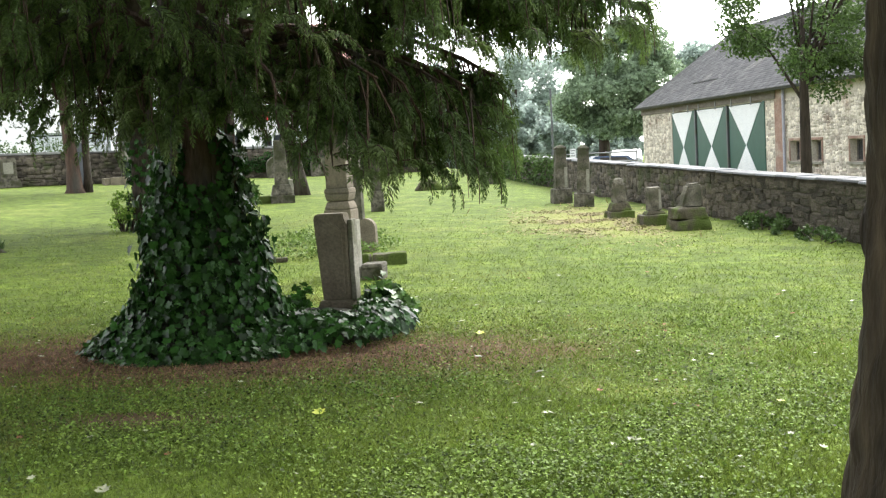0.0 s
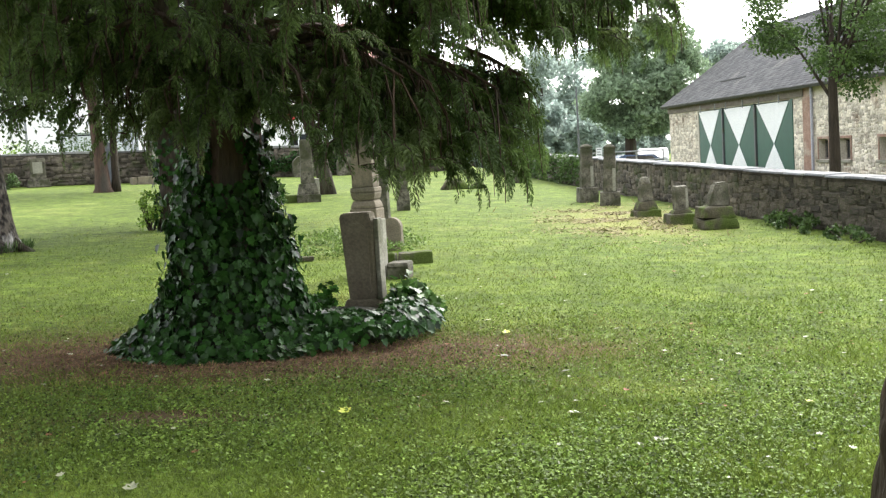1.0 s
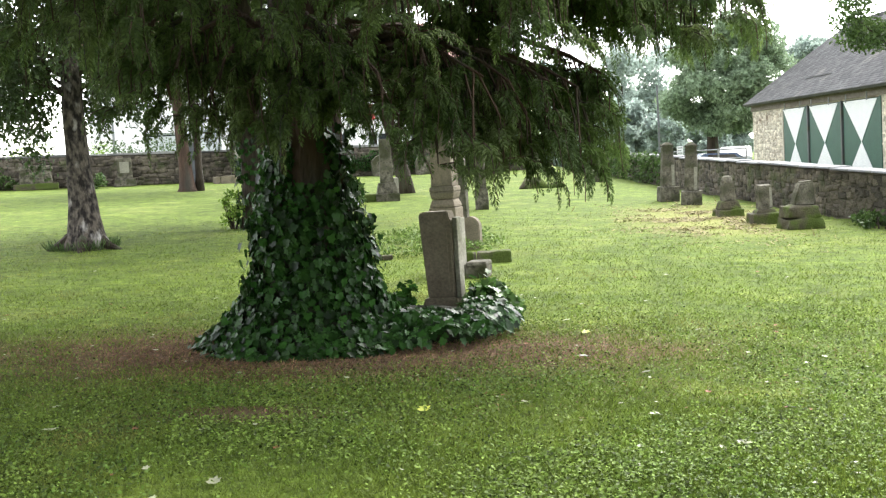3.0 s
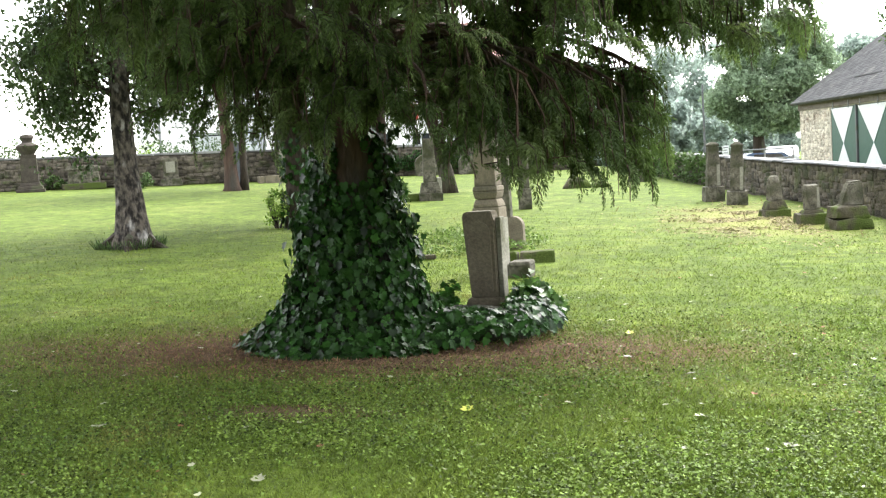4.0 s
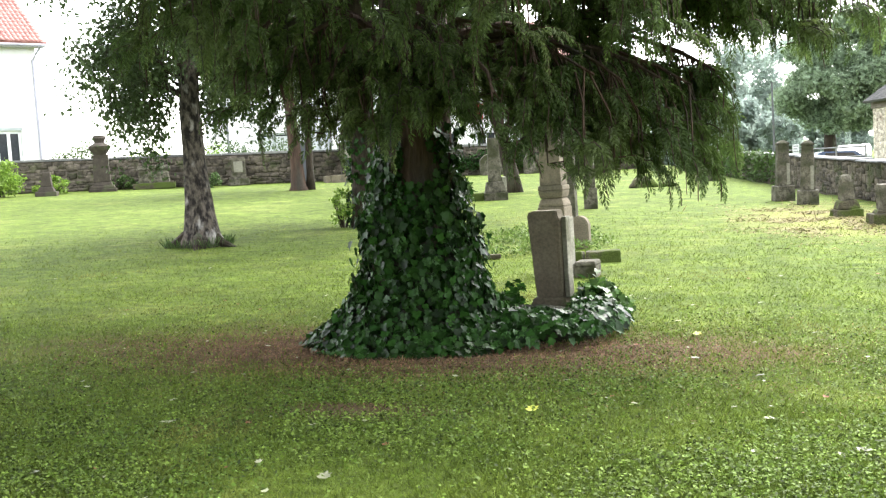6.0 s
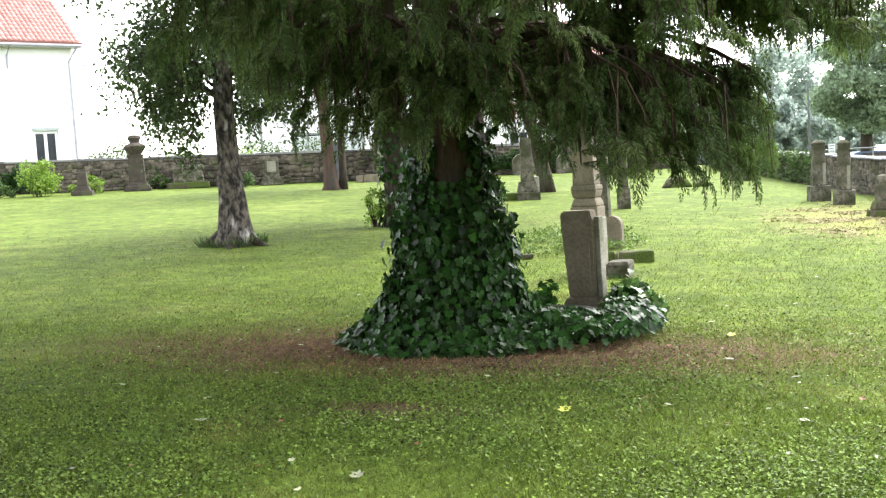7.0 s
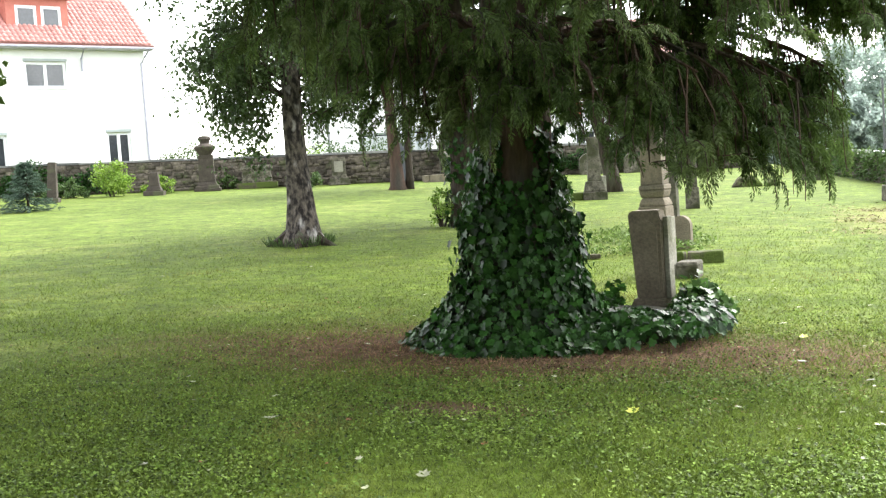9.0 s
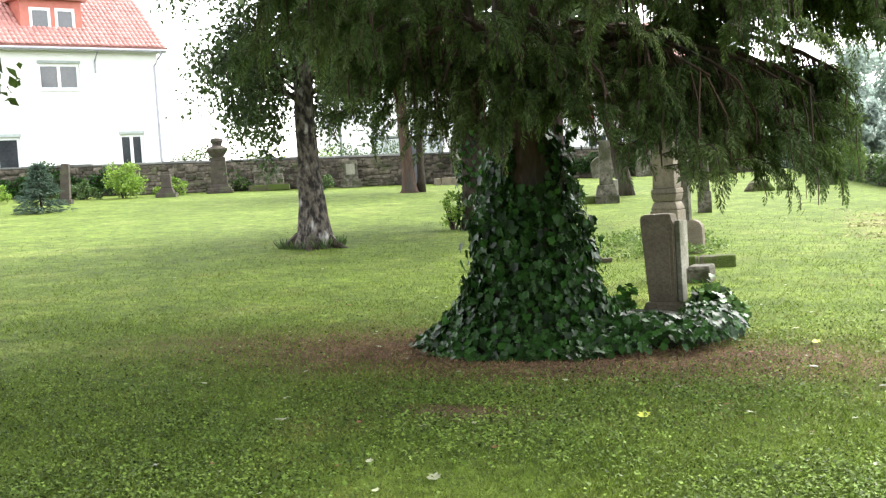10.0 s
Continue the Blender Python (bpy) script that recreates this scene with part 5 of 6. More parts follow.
def grave_plot():
    """A kerbed grave overgrown with low plants."""
    s = stone("grave_plot", -2.2, 17.0, 12, "old kerbed grave overgrown with low plants", "grave")
    part("kerb", boxb(-1.0, -0.34, -2.1, -1.97, 0, 0.06, 0.015), M_moss, s, "mossy kerb")
    for i in range(4):
        part("kerb", boxb(-1.05, -0.92, -1.93 + 1.0 * i, -0.97 + 1.0 * i, 0, 0.12, 0.02), M_moss, s)
    n = 5200
    pos = np.stack([rng.uniform(-0.95, 1.4, n), rng.uniform(-1.95, 2.3, n), np.zeros(n)], 1)
    dens = np.array([noise.noise(Vector((p[0] * 1.4, p[1] * 1.0, 3))) for p in pos])
    pos[:, 2] = rng.random(n) * (0.10 + 0.16 * np.clip(dens, 0, 1))
    pos = pos[dens > -0.08]
    n = len(pos)
    tagged(scatter("planting", *LEAF, pos, frames_of(unit(n) + np.array([0, 0, 0.5]), unit(n) + np.array([0, 0, 1])), rng.uniform(0.03, 0.07, n), M_weeds, s), kind="stuff")


def obelisk(x, y, w, h, hb, wb, label, yaw=0, lean=0.0, cap="pyramid", material=None, group=""):
    material = material or M_greystone
    s = stone("obelisk", x, y, yaw, label, "monument", lean, group)
    part("base", block(wb, wb * 0.9, hb, 0, wb * 0.97, wb * 0.87, 0.025, 0.01, cuts=1), material, s)
    part("shaft", block(w, w * 0.85, h - hb, hb, w * 0.80, w * 0.68, 0.015, 0.014, cuts=3), material, s)
    if cap == "pyramid":
        part("cap", join(block(w * 0.84, w * 0.72, 0.05, h, w * 0.86, w * 0.74, 0.012), block(w * 0.84, w * 0.72, 0.06, h + 0.05, w * 0.3, w * 0.25, 0.01)), material, s)
    part("pale_side", boxb(w * 0.18, w * 0.40, -w * 0.43 - 0.012, -w * 0.43 + 0.02, hb + 0.02, hb + (h - hb) * 0.55, 0.004), M_palestone if cap else material, s, "pale patch low on the right")
    return s


stele(); pedestal(); slender(); rounded(); grave_block(); grave_plot()
obelisk(-1.42, 24.85, 0.24, 1.75, 0.48, 0.30, "grey stepped sandstone obelisk half hidden by foliage", 4, cap="")
obelisk(2.81, 26.1, 0.31, 1.26, 0.36, 0.45, "tall weathered sandstone obelisk with stepped base", 8, 0.8, group="obelisks by the wall")
obelisk(3.16, 24.75, 0.31, 1.26, 0.32, 0.45, "tall weathered sandstone obelisk with broken face", -6, 1.5, group="obelisks by the wall")


def broken_stones():
    s = stone("broken_obelisk", 3.36, 21.1, 10, "short mossy stump of an obelisk", "monument")
    part("base", block(0.50, 0.46, 0.16, 0, 0.46, 0.42, 0.03, 0.035, cuts=3), M_moss, s)
    part("foot", block(0.40, 0.36, 0.16, 0.16, 0.30, 0.26, 0.03, 0.015, cuts=1), M_moss, s)
    part("shaft", block(0.25, 0.22, 0.34, 0.32, 0.19, 0.17, 0.015, 0.025, cuts=3), M_greystone, s)
    part("tip", lathe([(0.115, 0.65), (0.11, 0.70), (0.085, 0.76), (0.03, 0.79)], 12, rough=0.01), M_greystone, s)
    s = stone("broken_obelisk", 3.71, 19.5, 6, "short square stump on mossy base", "monument")
    part("base", block(0.52, 0.46, 0.20, 0, 0.50, 0.44, 0.03, 0.02, cuts=2), M_moss, s)
    part("foot", block(0.36, 0.32, 0.06, 0.20, 0.28, 0.25, 0.02), M_moss, s)
    part("shaft", block(0.235, 0.22, 0.42, 0.26, 0.215, 0.20, 0.015, 0.025, cuts=3), M_greystone, s)
    part("pale_side", boxb(0.06, 0.10, -0.118, -0.112, 0.3, 0.64), M_palestone, s, "pale strip on the right")
    s = stone("broken_monument", 4.07, 18.45, 12, "broken monument stacked on two mossy blocks", "monument")
    part("base", block(0.62, 0.50, 0.19, 0, 0.56, 0.46, 0.03, 0.05, cuts=3, seed=3), M_moss, s)
    part("block", block(0.56, 0.44, 0.20, 0.18, 0.50, 0.40, 0.03, 0.05, cuts=3, seed=7), M_moss, s)
    bm = slab([(-0.15, -0.12, 0.37), (0.22, -0.12, 0.37), (0.2, -0.12, 0.78), (-0.02, -0.12, 0.76), (-0.1, -0.12, 0.55)], 0.22, (0, 1, 0))
    bmesh.ops.bevel(bm, geom=bm.edges[:], offset=0.03, segments=2, affect="EDGES")
    part("fragment", bm, M_greystone, s, "pale broken slanting fragment")
    s = stone("stone_block", 1.63, 36.8, 20, "low grey stone block in the lawn", "stone block")
    part("body", block(0.62, 0.5, 0.42, 0, 0.5, 0.4, 0.05, 0.03, cuts=2), M_greystone, s)
    s = stone("fallen_stone", -0.35, 33.9, 10, "dark fallen stone with weeds round it", "stone block")
    part("body", block(0.9, 0.5, 0.3, 0, 0.5, 0.3, 0.08, 0.06, cuts=2), M_moss, s)
    part("weeds", block(0.5, 0.4, 0.16, 0, 0.3, 0.3, 0.08, 0.06, (0.7, -0.1), cuts=2), M_moss, s)


broken_stones()


def mid_monument():
    s = stone("cross_monument", -4.15, 29.2, 12, "sandstone monument on plinth beside low slab", "monument")
    part("plinth", block(0.62, 0.55, 0.22, 0, bevel=0.02, rough=0.01, cuts=1), M_greystone, s)
    part("step", block(0.56, 0.45, 0.28, 0.22, 0.44, 0.36, 0.03), M_greystone, s)
    part("shaft", block(0.34, 0.30, 1.15, 0.5, 0.28, 0.24, 0.02), M_greystone, s)
    part("pale_side", boxb(0.18, 0.30, -0.16, 0.16, 0.0, 0.62, 0.03), M_palestone, s, "pale weathered buttress")
    s = stone("grave_slab", -4.95, 29.0, 10, "low dark kerb slab in the lawn", "grave")
    part("kerb", block(1.2, 0.22, 0.2, 0, bevel=0.03, rough=0.015, cuts=2), M_moss, s)


mid_monument()


def urn_monument():
    x, y = -21.86, 41.75
    s = stone("urn_monument", x, y, 25, "dark sandstone pillar crowned with a carved urn", "monument")
    part("base", join(block(1.08, 0.85, 0.14, 0, bevel=0.03), block(0.96, 0.75, 0.12, 0.14, 0.92, 0.7, 0.03), block(0.82, 0.62, 0.14, 0.26, 0.68, 0.52, 0.03)), M_darkstone, s)
    part("shaft", block(0.66, 0.5, 0.95, 0.4, 0.60, 0.46, 0.02), M_darkstone, s)
    part("neck", block(0.58, 0.44, 0.14, 1.35, 0.64, 0.5, 0.02), M_darkstone, s)
    part("urn", lathe([(0.24, 1.49), (0.30, 1.60), (0.42, 1.76), (0.45, 1.84), (0.34, 1.92), (0.20, 1.98), (0.22, 2.06), (0.27, 2.16), (0.22, 2.26), (0.08, 2.30)], 16, rough=0.02), M_darkstone, s, "weathered carved urn")
    s = stone("obelisk", -22.6, 38.75, 20, "short dark broken obelisk on stepped base", "monument", 3)
    part("base", block(0.78, 0.6, 0.2, 0, bevel=0.03, rough=0.01), M_darkstone, s)
    part("step", block(0.6, 0.45, 0.18, 0.2, 0.46, 0.36, 0.03), M_darkstone, s)
    part("shaft", block(0.42, 0.32, 0.55, 0.38, 0.28, 0.22, 0.03), M_darkstone, s)
    s = stone("obelisk", -24.7, 35.2, 20, "slim dark stone pillar behind the young fir", "monument", 4)
    part("base", block(0.5, 0.4, 0.18, 0, bevel=0.03), M_darkstone, s)
    part("shaft", block(0.36, 0.3, 1.3, 0.18, 0.28, 0.22, 0.03), M_darkstone, s)


urn_monument()


def s_of(x, y):
    return (Vector((x, y, 0)) - NW_A).dot(NW_D)


def pillar(s, off, w, h, label, cap=True, material=None):
    p = nw_pt(s, off)
    o = empty("pillar_gravestone", Matrix.Translation(p) @ Matrix.Rotation(math.atan2(NW_D.y, NW_D.x), 4, "Z"), label, "gravestone", "graves along the wall")
    material = material or M_greystone
    part("base", block(w * 1.5, w * 1.2, 0.3, 0, w * 1.3, w, 0.03), material, o)
    part("shaft", block(w, w * 0.7, h - 0.3, 0.3, w * 0.95, w * 0.66, 0.02), material, o)
    if cap:
        part("cap", join(block(w * 1.05, w * 0.75, 0.1, h, w * 1.25, w * 0.9, 0.02), block(w * 1.1, w * 0.8, 0.14, h + 0.1, w * 0.7, w * 0.5, 0.03)), material, o)
        part("finial", lathe([(w * 0.3, h + 0.24), (w * 0.36, h + 0.34), (w * 0.28, h + 0.48), (w * 0.1, h + 0.54)], 12), material, o)
    part("panel", boxb(-w * 0.3, w * 0.3, -w * 0.36 - 0.012, -w * 0.36, 0.55, h - 0.15), M_palestone, o, "pale inscription panel")
    return o


def wall_graves():
    pillar(s_of(-17.3, 45.0), 0.6, 0.62, 1.15, "stout pale pillar gravestone against the wall", False)
    pillar(s_of(-19.2, 44.5), 0.6, 0.45, 1.35, "slim sandstone pillar gravestone against the wall", False)
    pillar(s_of(-12.8, 46.5), 0.6, 0.85, 1.5, "sandstone pillar gravestone with finial against the wall")
    pillar(s_of(-10.2, 47.5), 0.6, 0.75, 1.5, "sandstone pillar gravestone with finial against the wall")
    p = nw_pt(s_of(-14.75, 46), 0.7)
    o = empty("headstone", Matrix.Translation(p) @ Matrix.Rotation(math.atan2(NW_D.y, NW_D.x), 4, "Z"), "leaning blue-grey polished headstone", "gravestone", "graves along the wall")
    part("slab", slab([(-0.3, -0.08, 0), (0.32, -0.08, 0), (0.22, -0.08, 1.6), (0.02, -0.08, 1.75), (-0.2, -0.08, 1.6)], 0.16, (0, 1, 0)), M_slate, o)
    p = nw_pt(s_of(-20.6, 44), 0.8)
    o = empty("table_tomb", Matrix.Translation(p) @ Matrix.Rotation(math.atan2(NW_D.y, NW_D.x), 4, "Z"), "stepped stone tomb before the wall", "tomb", "graves along the wall")
    part("base", block(1.7, 0.8, 0.25, 0, bevel=0.03, rough=0.02, cuts=1), M_moss, o)
    part("body", block(1.25, 0.55, 0.55, 0.25, 1.15, 0.5, 0.03, 0.02, cuts=1), M_greystone, o)
    part("top", block(1.35, 0.62, 0.16, 0.8, 1.2, 0.5, 0.03), M_greystone, o)
    p = nw_pt(s_of(-11.8, 47), 2.3)
    o = empty("grave_enclosure", Matrix.Translation(p) @ Matrix.Rotation(math.atan2(NW_D.y, NW_D.x), 4, "Z"), "low stone kerb round an overgrown grave", "grave", "graves along the wall")
    for i in range(4):
        part("kerb", block(1.04, 0.2, 0.36, 0, bevel=0.02, at=(-1.6 + 1.06 * i, 0)), M_brownstone, o)
    part("kerb", block(0.2, 1.6, 0.34, 0, bevel=0.02, at=(-2.24, 0.75)), M_brownstone, o)
    part("kerb", block(0.2, 1.6, 0.34, 0, bevel=0.02, at=(2.2, 0.75)), M_brownstone, o)
    for dx, w, h in ((-7.3, 1.1, 0.95), (-5.4, 0.75, 0.85)):
        p = nw_pt(s_of(dx, 49.3), 0.8)
        o = empty("headstone", Matrix.Translation(p) @ Matrix.Rotation(math.atan2(NW_D.y, NW_D.x), 4, "Z"), "grey round-topped headstone near the wall", "gravestone", "graves along the wall")
        ring = [(-w / 2, 0), (w / 2, 0), (w / 2, h * 0.6)] + [(w / 2 * math.cos(a), h * 0.6 + h * 0.4 * math.sin(a)) for a in np.linspace(0.15, math.pi - 0.15, 9)] + [(-w / 2, h * 0.6)]
        part("slab", slab([(a, -0.12, b) for a, b in ring], 0.24, (0, 1, 0)), M_greystone, o)


wall_graves()


# ---- shrubs and small plants ----
def young_fir():
    x, y = -21.5, 29.4
    t = empty("fir_tree", pose(x, y, gz(x, y)), "small blue-green young fir on the lawn", "tree")
    part("trunk", tube([(0, 0, -0.05), (0, 0, 0.8), (0, 0, 1.6)], [0.05, 0.035, 0.008], 6), M_bark, t)
    pos, gro = [], []
    r = random.Random(4)
    for k in range(15):
        z = 0.06 + 1.5 * k / 15
        R = 0.78 * (1 - k / 15.3) ** 1.0
        for j in range(13):
            a = r.uniform(0, 6.28)
            for q in range(6):
                s = R * (q + 1) / 6 * r.uniform(0.9, 1.1)
                pos.append((s * math.cos(a), s * math.sin(a), z - 0.12 * s + 0.12 * s * s + r.uniform(-0.03, 0.03)))
                gro.append((math.cos(a), math.sin(a), 0.1))
    pos, gro = np.array(pos), np.array(gro)
    tagged(scatter("needles", *FEATHER, pos, frames_of(gro + rng.normal(0, 0.25, gro.shape), unit(len(pos)) * 0.3 + np.array([0, 0, 1])), rng.uniform(0.13, 0.24, len(pos)), M_conifer, t), kind="stuff")


young_fir()
shrub("shrub", -24.4, 38.7, gz(-24.4, 38.7), 1.7, 1.55, 2600, 0.11, M_lime, "bright yellow-green shrub before the wall", 61)
shrub("shrub", -26.2, 38.2, gz(-26.2, 38.2), 2.6, 0.75, 2600, 0.10, M_bush, "low spreading green shrub before the wall", 62, 1.2)
shrub("shrub", -23.2, 40.2, gz(-23.2, 40.2), 1.6, 0.7, 1500, 0.10, M_lime, "low pale flowering shrub before the wall", 63)
shrub("shrub", -21.6, 43.0, gz(-21.6, 43.0), 1.8, 0.55, 1200, 0.10, M_bush, "low leafy perennial before the wall", 64)
shrub("shrub", -28.6, 36.0, gz(-28.6, 36.0), 1.6, 0.9, 1500, 0.10, M_lime, "light green shrub at the wall", 65)
shrub("shrub", -6.0, 21.0, gz(-6.0, 21.0), 0.5, 0.85, 700, 0.06, M_lime, "light green shoots at the foot of the yew", 66)
shrub("shrub", -17.9, 42.5, gz(-17.9, 42.5), 1.6, 0.75, 1300, 0.10, M_bush, "tufted green perennial by the pillar", 67)
shrub("shrub", -12.2, 46.0, gz(-12.2, 46.0), 1.4, 1.3, 1500, 0.11, M_lime, "green shrub in the grave enclosure", 68)
shrub("shrub", -10.6, 46.2, gz(-10.6, 46.2), 2.2, 0.7, 1500, 0.10, M_bush, "low flowering plants in the enclosure", 69)
shrub("shrub", -5.0, 28.2, gz(-5.0, 28.2), 1.0, 0.6, 450, 0.13, M_bush, "loose leafy plant by the monument", 70)
shrub("ivy", 5.15, 17.9, gz(5.15, 17.9), 0.7, 0.32, 900, 0.07, M_bush, "trailing green weeds at the wall foot", 71, 2.6, category="weeds")
shrub("weeds", 5.4, 15.9, gz(5.4, 15.9), 0.5, 0.22, 600, 0.06, M_bush, "trailing green weeds at the wall foot", 72, 2.4, category="weeds")


def hedges():
    def hedge(name, s0, s1, off, z0, h, th, n, material, label, leaf=0.12):
        o = empty(name, pose(0, 0, 0), label, "hedge")
        s = rng.uniform(s0, s1, n)
        zz = z0 + h * rng.random(n) * (0.75 + 0.25 * np.sin(s * 2.1))
        P = np.array([nw_pt(a, off) for a in s]) + np.stack([0 * s, 0 * s, zz], 1) + rng.normal(0, th / 3, (n, 3))
        tagged(scatter("leaves", *LEAF, P, frames_of(unit(n) - np.array([0, 0, 0.4]), unit(n)), rng.uniform(0.6, 1.3, n) * leaf, material, o), kind="stuff")
        return o
    hedge("wall_ivy", s_of(-37, 37), s_of(-26.5, 41), 0.22, 0.1, 1.35, 0.16, 5200, M_ivy, "dark ivy hanging over the wall", 0.13)
    hedge("hedge", s_of(-25.0, 42), s_of(-23.2, 43), -4.0, 0.8, 1.2, 0.5, 1400, M_bush, "clipped dark hedge behind the wall")
    hedge("hedge", s_of(-22.2, 44), s_of(-18.0, 45), -3.0, 0.5, 1.25, 0.5, 2200, M_lime, "yellow-green bank of grass and hedge behind the wall")
    hedge("hedge", s_of(-17.5, 44), s_of(-14.0, 46), -1.5, 0.8, 1.2, 0.4, 1600, M_bush, "leafy bushes overtopping the wall")
    hedge("wall_ivy", s_of(-9.8, 46), s_of(-0.8, 51), 0.2, 0.3, 1.0, 0.14, 3600, M_ivy, "ivy and creepers covering the wall", 0.12)
    n = 3000
    y = rng.uniform(33, 51.5, n)
    P = np.array([(wall_x(b), b, gz(wall_x(b), b)) for b in y]) + np.stack([-0.06 - 0.1 * rng.random(n), 0 * y, 0.95 * rng.random(n) ** 0.8], 1)
    o = empty("wall_ivy", pose(0, 0, 0), "creepers covering the far end of the lane wall", "ivy")
    tagged(scatter("leaves", *LEAF, P, frames_of(unit(n) - np.array([0, 0, 0.6]), unit(n)), rng.uniform(0.07, 0.16, n), M_bush, o), kind="stuff")
    n = 2600
    y = rng.uniform(27, 48, n)
    P = np.stack([9.9 + 0.1057 * (53.1 - y) - 0.25 - 0.9 * rng.random(n), y, np.full(n, -0.22)], 1)
    o = empty("tall_grass", pose(0, 0, 0), "tall grass and weeds along the barn wall", "weeds", kind="stuff")
    blade = (np.array([(-.03, 0, 0), (.03, 0, 0), (.015, .7, 0), (-.01, 1, -.1)]), np.array([(0, 1, 2, 3)]))
    tagged(scatter("blades", *blade, P, frames_of(rng.normal(0, 0.25, (n, 3)) + np.array([0, 0, 1]), unit(n)), rng.uniform(0.2, 0.55, n), M_grass, o), kind="stuff")


hedges()


# ---- lane furniture ----
def car(x, y, z, yaw, paint, label):
    c = empty("parked_car", pose(x, y, z, 0, 0, yaw), label, "car", "parked cars")
    prof = [(-2.1, 0.3), (2.1, 0.3), (2.15, 0.62), (1.95, 0.82), (1.05, 0.95), (0.45, 1.40), (-1.2, 1.44), (-1.95, 0.98), (-2.15, 0.9)]
    bm = slab([(a, -0.85, b) for a, b in prof], 1.7, (0, 1, 0))
    bmesh.ops.bevel(bm, geom=bm.edges[:], offset=0.07, segments=2, affect="EDGES")
    part("body", bm, paint, c)
    for s in (-1, 1):
        part("side_window", slab([(-1.25, s * 0.853, 0.97), (0.75, s * 0.853, 0.97), (0.35, s * 0.853, 1.32), (-1.0, s * 0.853, 1.36)], 0.01, (0, s, 0)), M_glass, c)
        for a in (-1.35, 1.35):
            w = part("wheel", lathe([(0.31, -0.1), (0.33, -0.06), (0.33, 0.06), (0.31, 0.1)], 18), M_rubber, c)
            w.matrix_local = pose(a, s * 0.78, 0.33, 90)
            part("rim", lathe([(0.2, -0.105), (0.2, 0.105)], 14), M_iron, w)
    part("windscreen", slab([(1.03, -0.7, 1.0), (1.03, 0.7, 1.0), (0.52, 0.62, 1.385), (0.52, -0.62, 1.385)], 0.02, (0.6, 0, 0.8)), M_glass, c)


car(10.9, 65.2, -0.3, 82, M_carw, "white parked car beyond the lane")
car(9.6, 61.0, -0.55, 5, M_carb, "dark blue parked car beside the barn")


def lane_rail():
    o = empty("railing", pose(7.4, 56.0, -0.1, 0, 0, 0), "plain galvanised tube railing by the lane", "railing")
    for z in (0.75, 1.2):
        part("rail", tube([(-1.6, 0, z), (2.4, -0.6, z)], [0.035, 0.035], 8), M_iron, o)
    for i in range(4):
        part("post", lathe([(0.04, 0), (0.04, 1.25)], 8, (-1.5 + 1.3 * i, -0.02 - 0.195 * i)), M_iron, o)
    p = empty("lamp_post", pose(5.9, 57.7, 0.3), "slim pale grey lamp post by the lane", "lamp post")
    part("shaft", lathe([(0.08, 0), (0.075, 1.0), (0.055, 1.05), (0.045, 4.2)], 10), M_cap, p)
    part("base", lathe([(0.14, -0.05), (0.12, 0.05)], 10), M_cap, p)
    b = empty("notice_board", pose(4.75, 39.7, 0.2, 0, 0, 5), "small white notice board on a post", "sign")
    part("post", lathe([(0.03, -0.44), (0.03, 1.25)], 8), M_iron, b)
    bd = part("board", boxb(-0.11, 0.11, -0.045, -0.032, 0.82, 1.26, 0.005), M_white, b)
    for i in range(4):
        part("text_bar", boxb(-0.08, 0.08 - 0.04 * (i % 2), -0.05, -0.046, 1.18 - 0.09 * i, 1.21 - 0.09 * i), M_iron, bd)


lane_rail()

# ---- fallen leaves and grass ----
def fallen_leaf(x, y, size, yaw, material, label, lift=0.02):
    v, f = IVY_V.copy(), IVY_F
    me = bpy.data.meshes.new("leaf_blade")
    v[:, 2] = 0.25 * np.abs(v[:, 0]) + 0.1 * v[:, 1] ** 2
    me.from_pydata(v.tolist(), [], f.tolist())
    me.materials.append(material)
    ob = new("fallen_leaf", me)
    ob.matrix_world = Matrix.Translation((x, y, ground_z(x, y) + lift)) @ Matrix.Rotation(yaw, 4, "Z") @ Matrix.Rotation(0.12, 4, "X") @ Matrix.Scale(size, 4)
    return tagged(ob, label, "leaf", "leaves on the lawn")


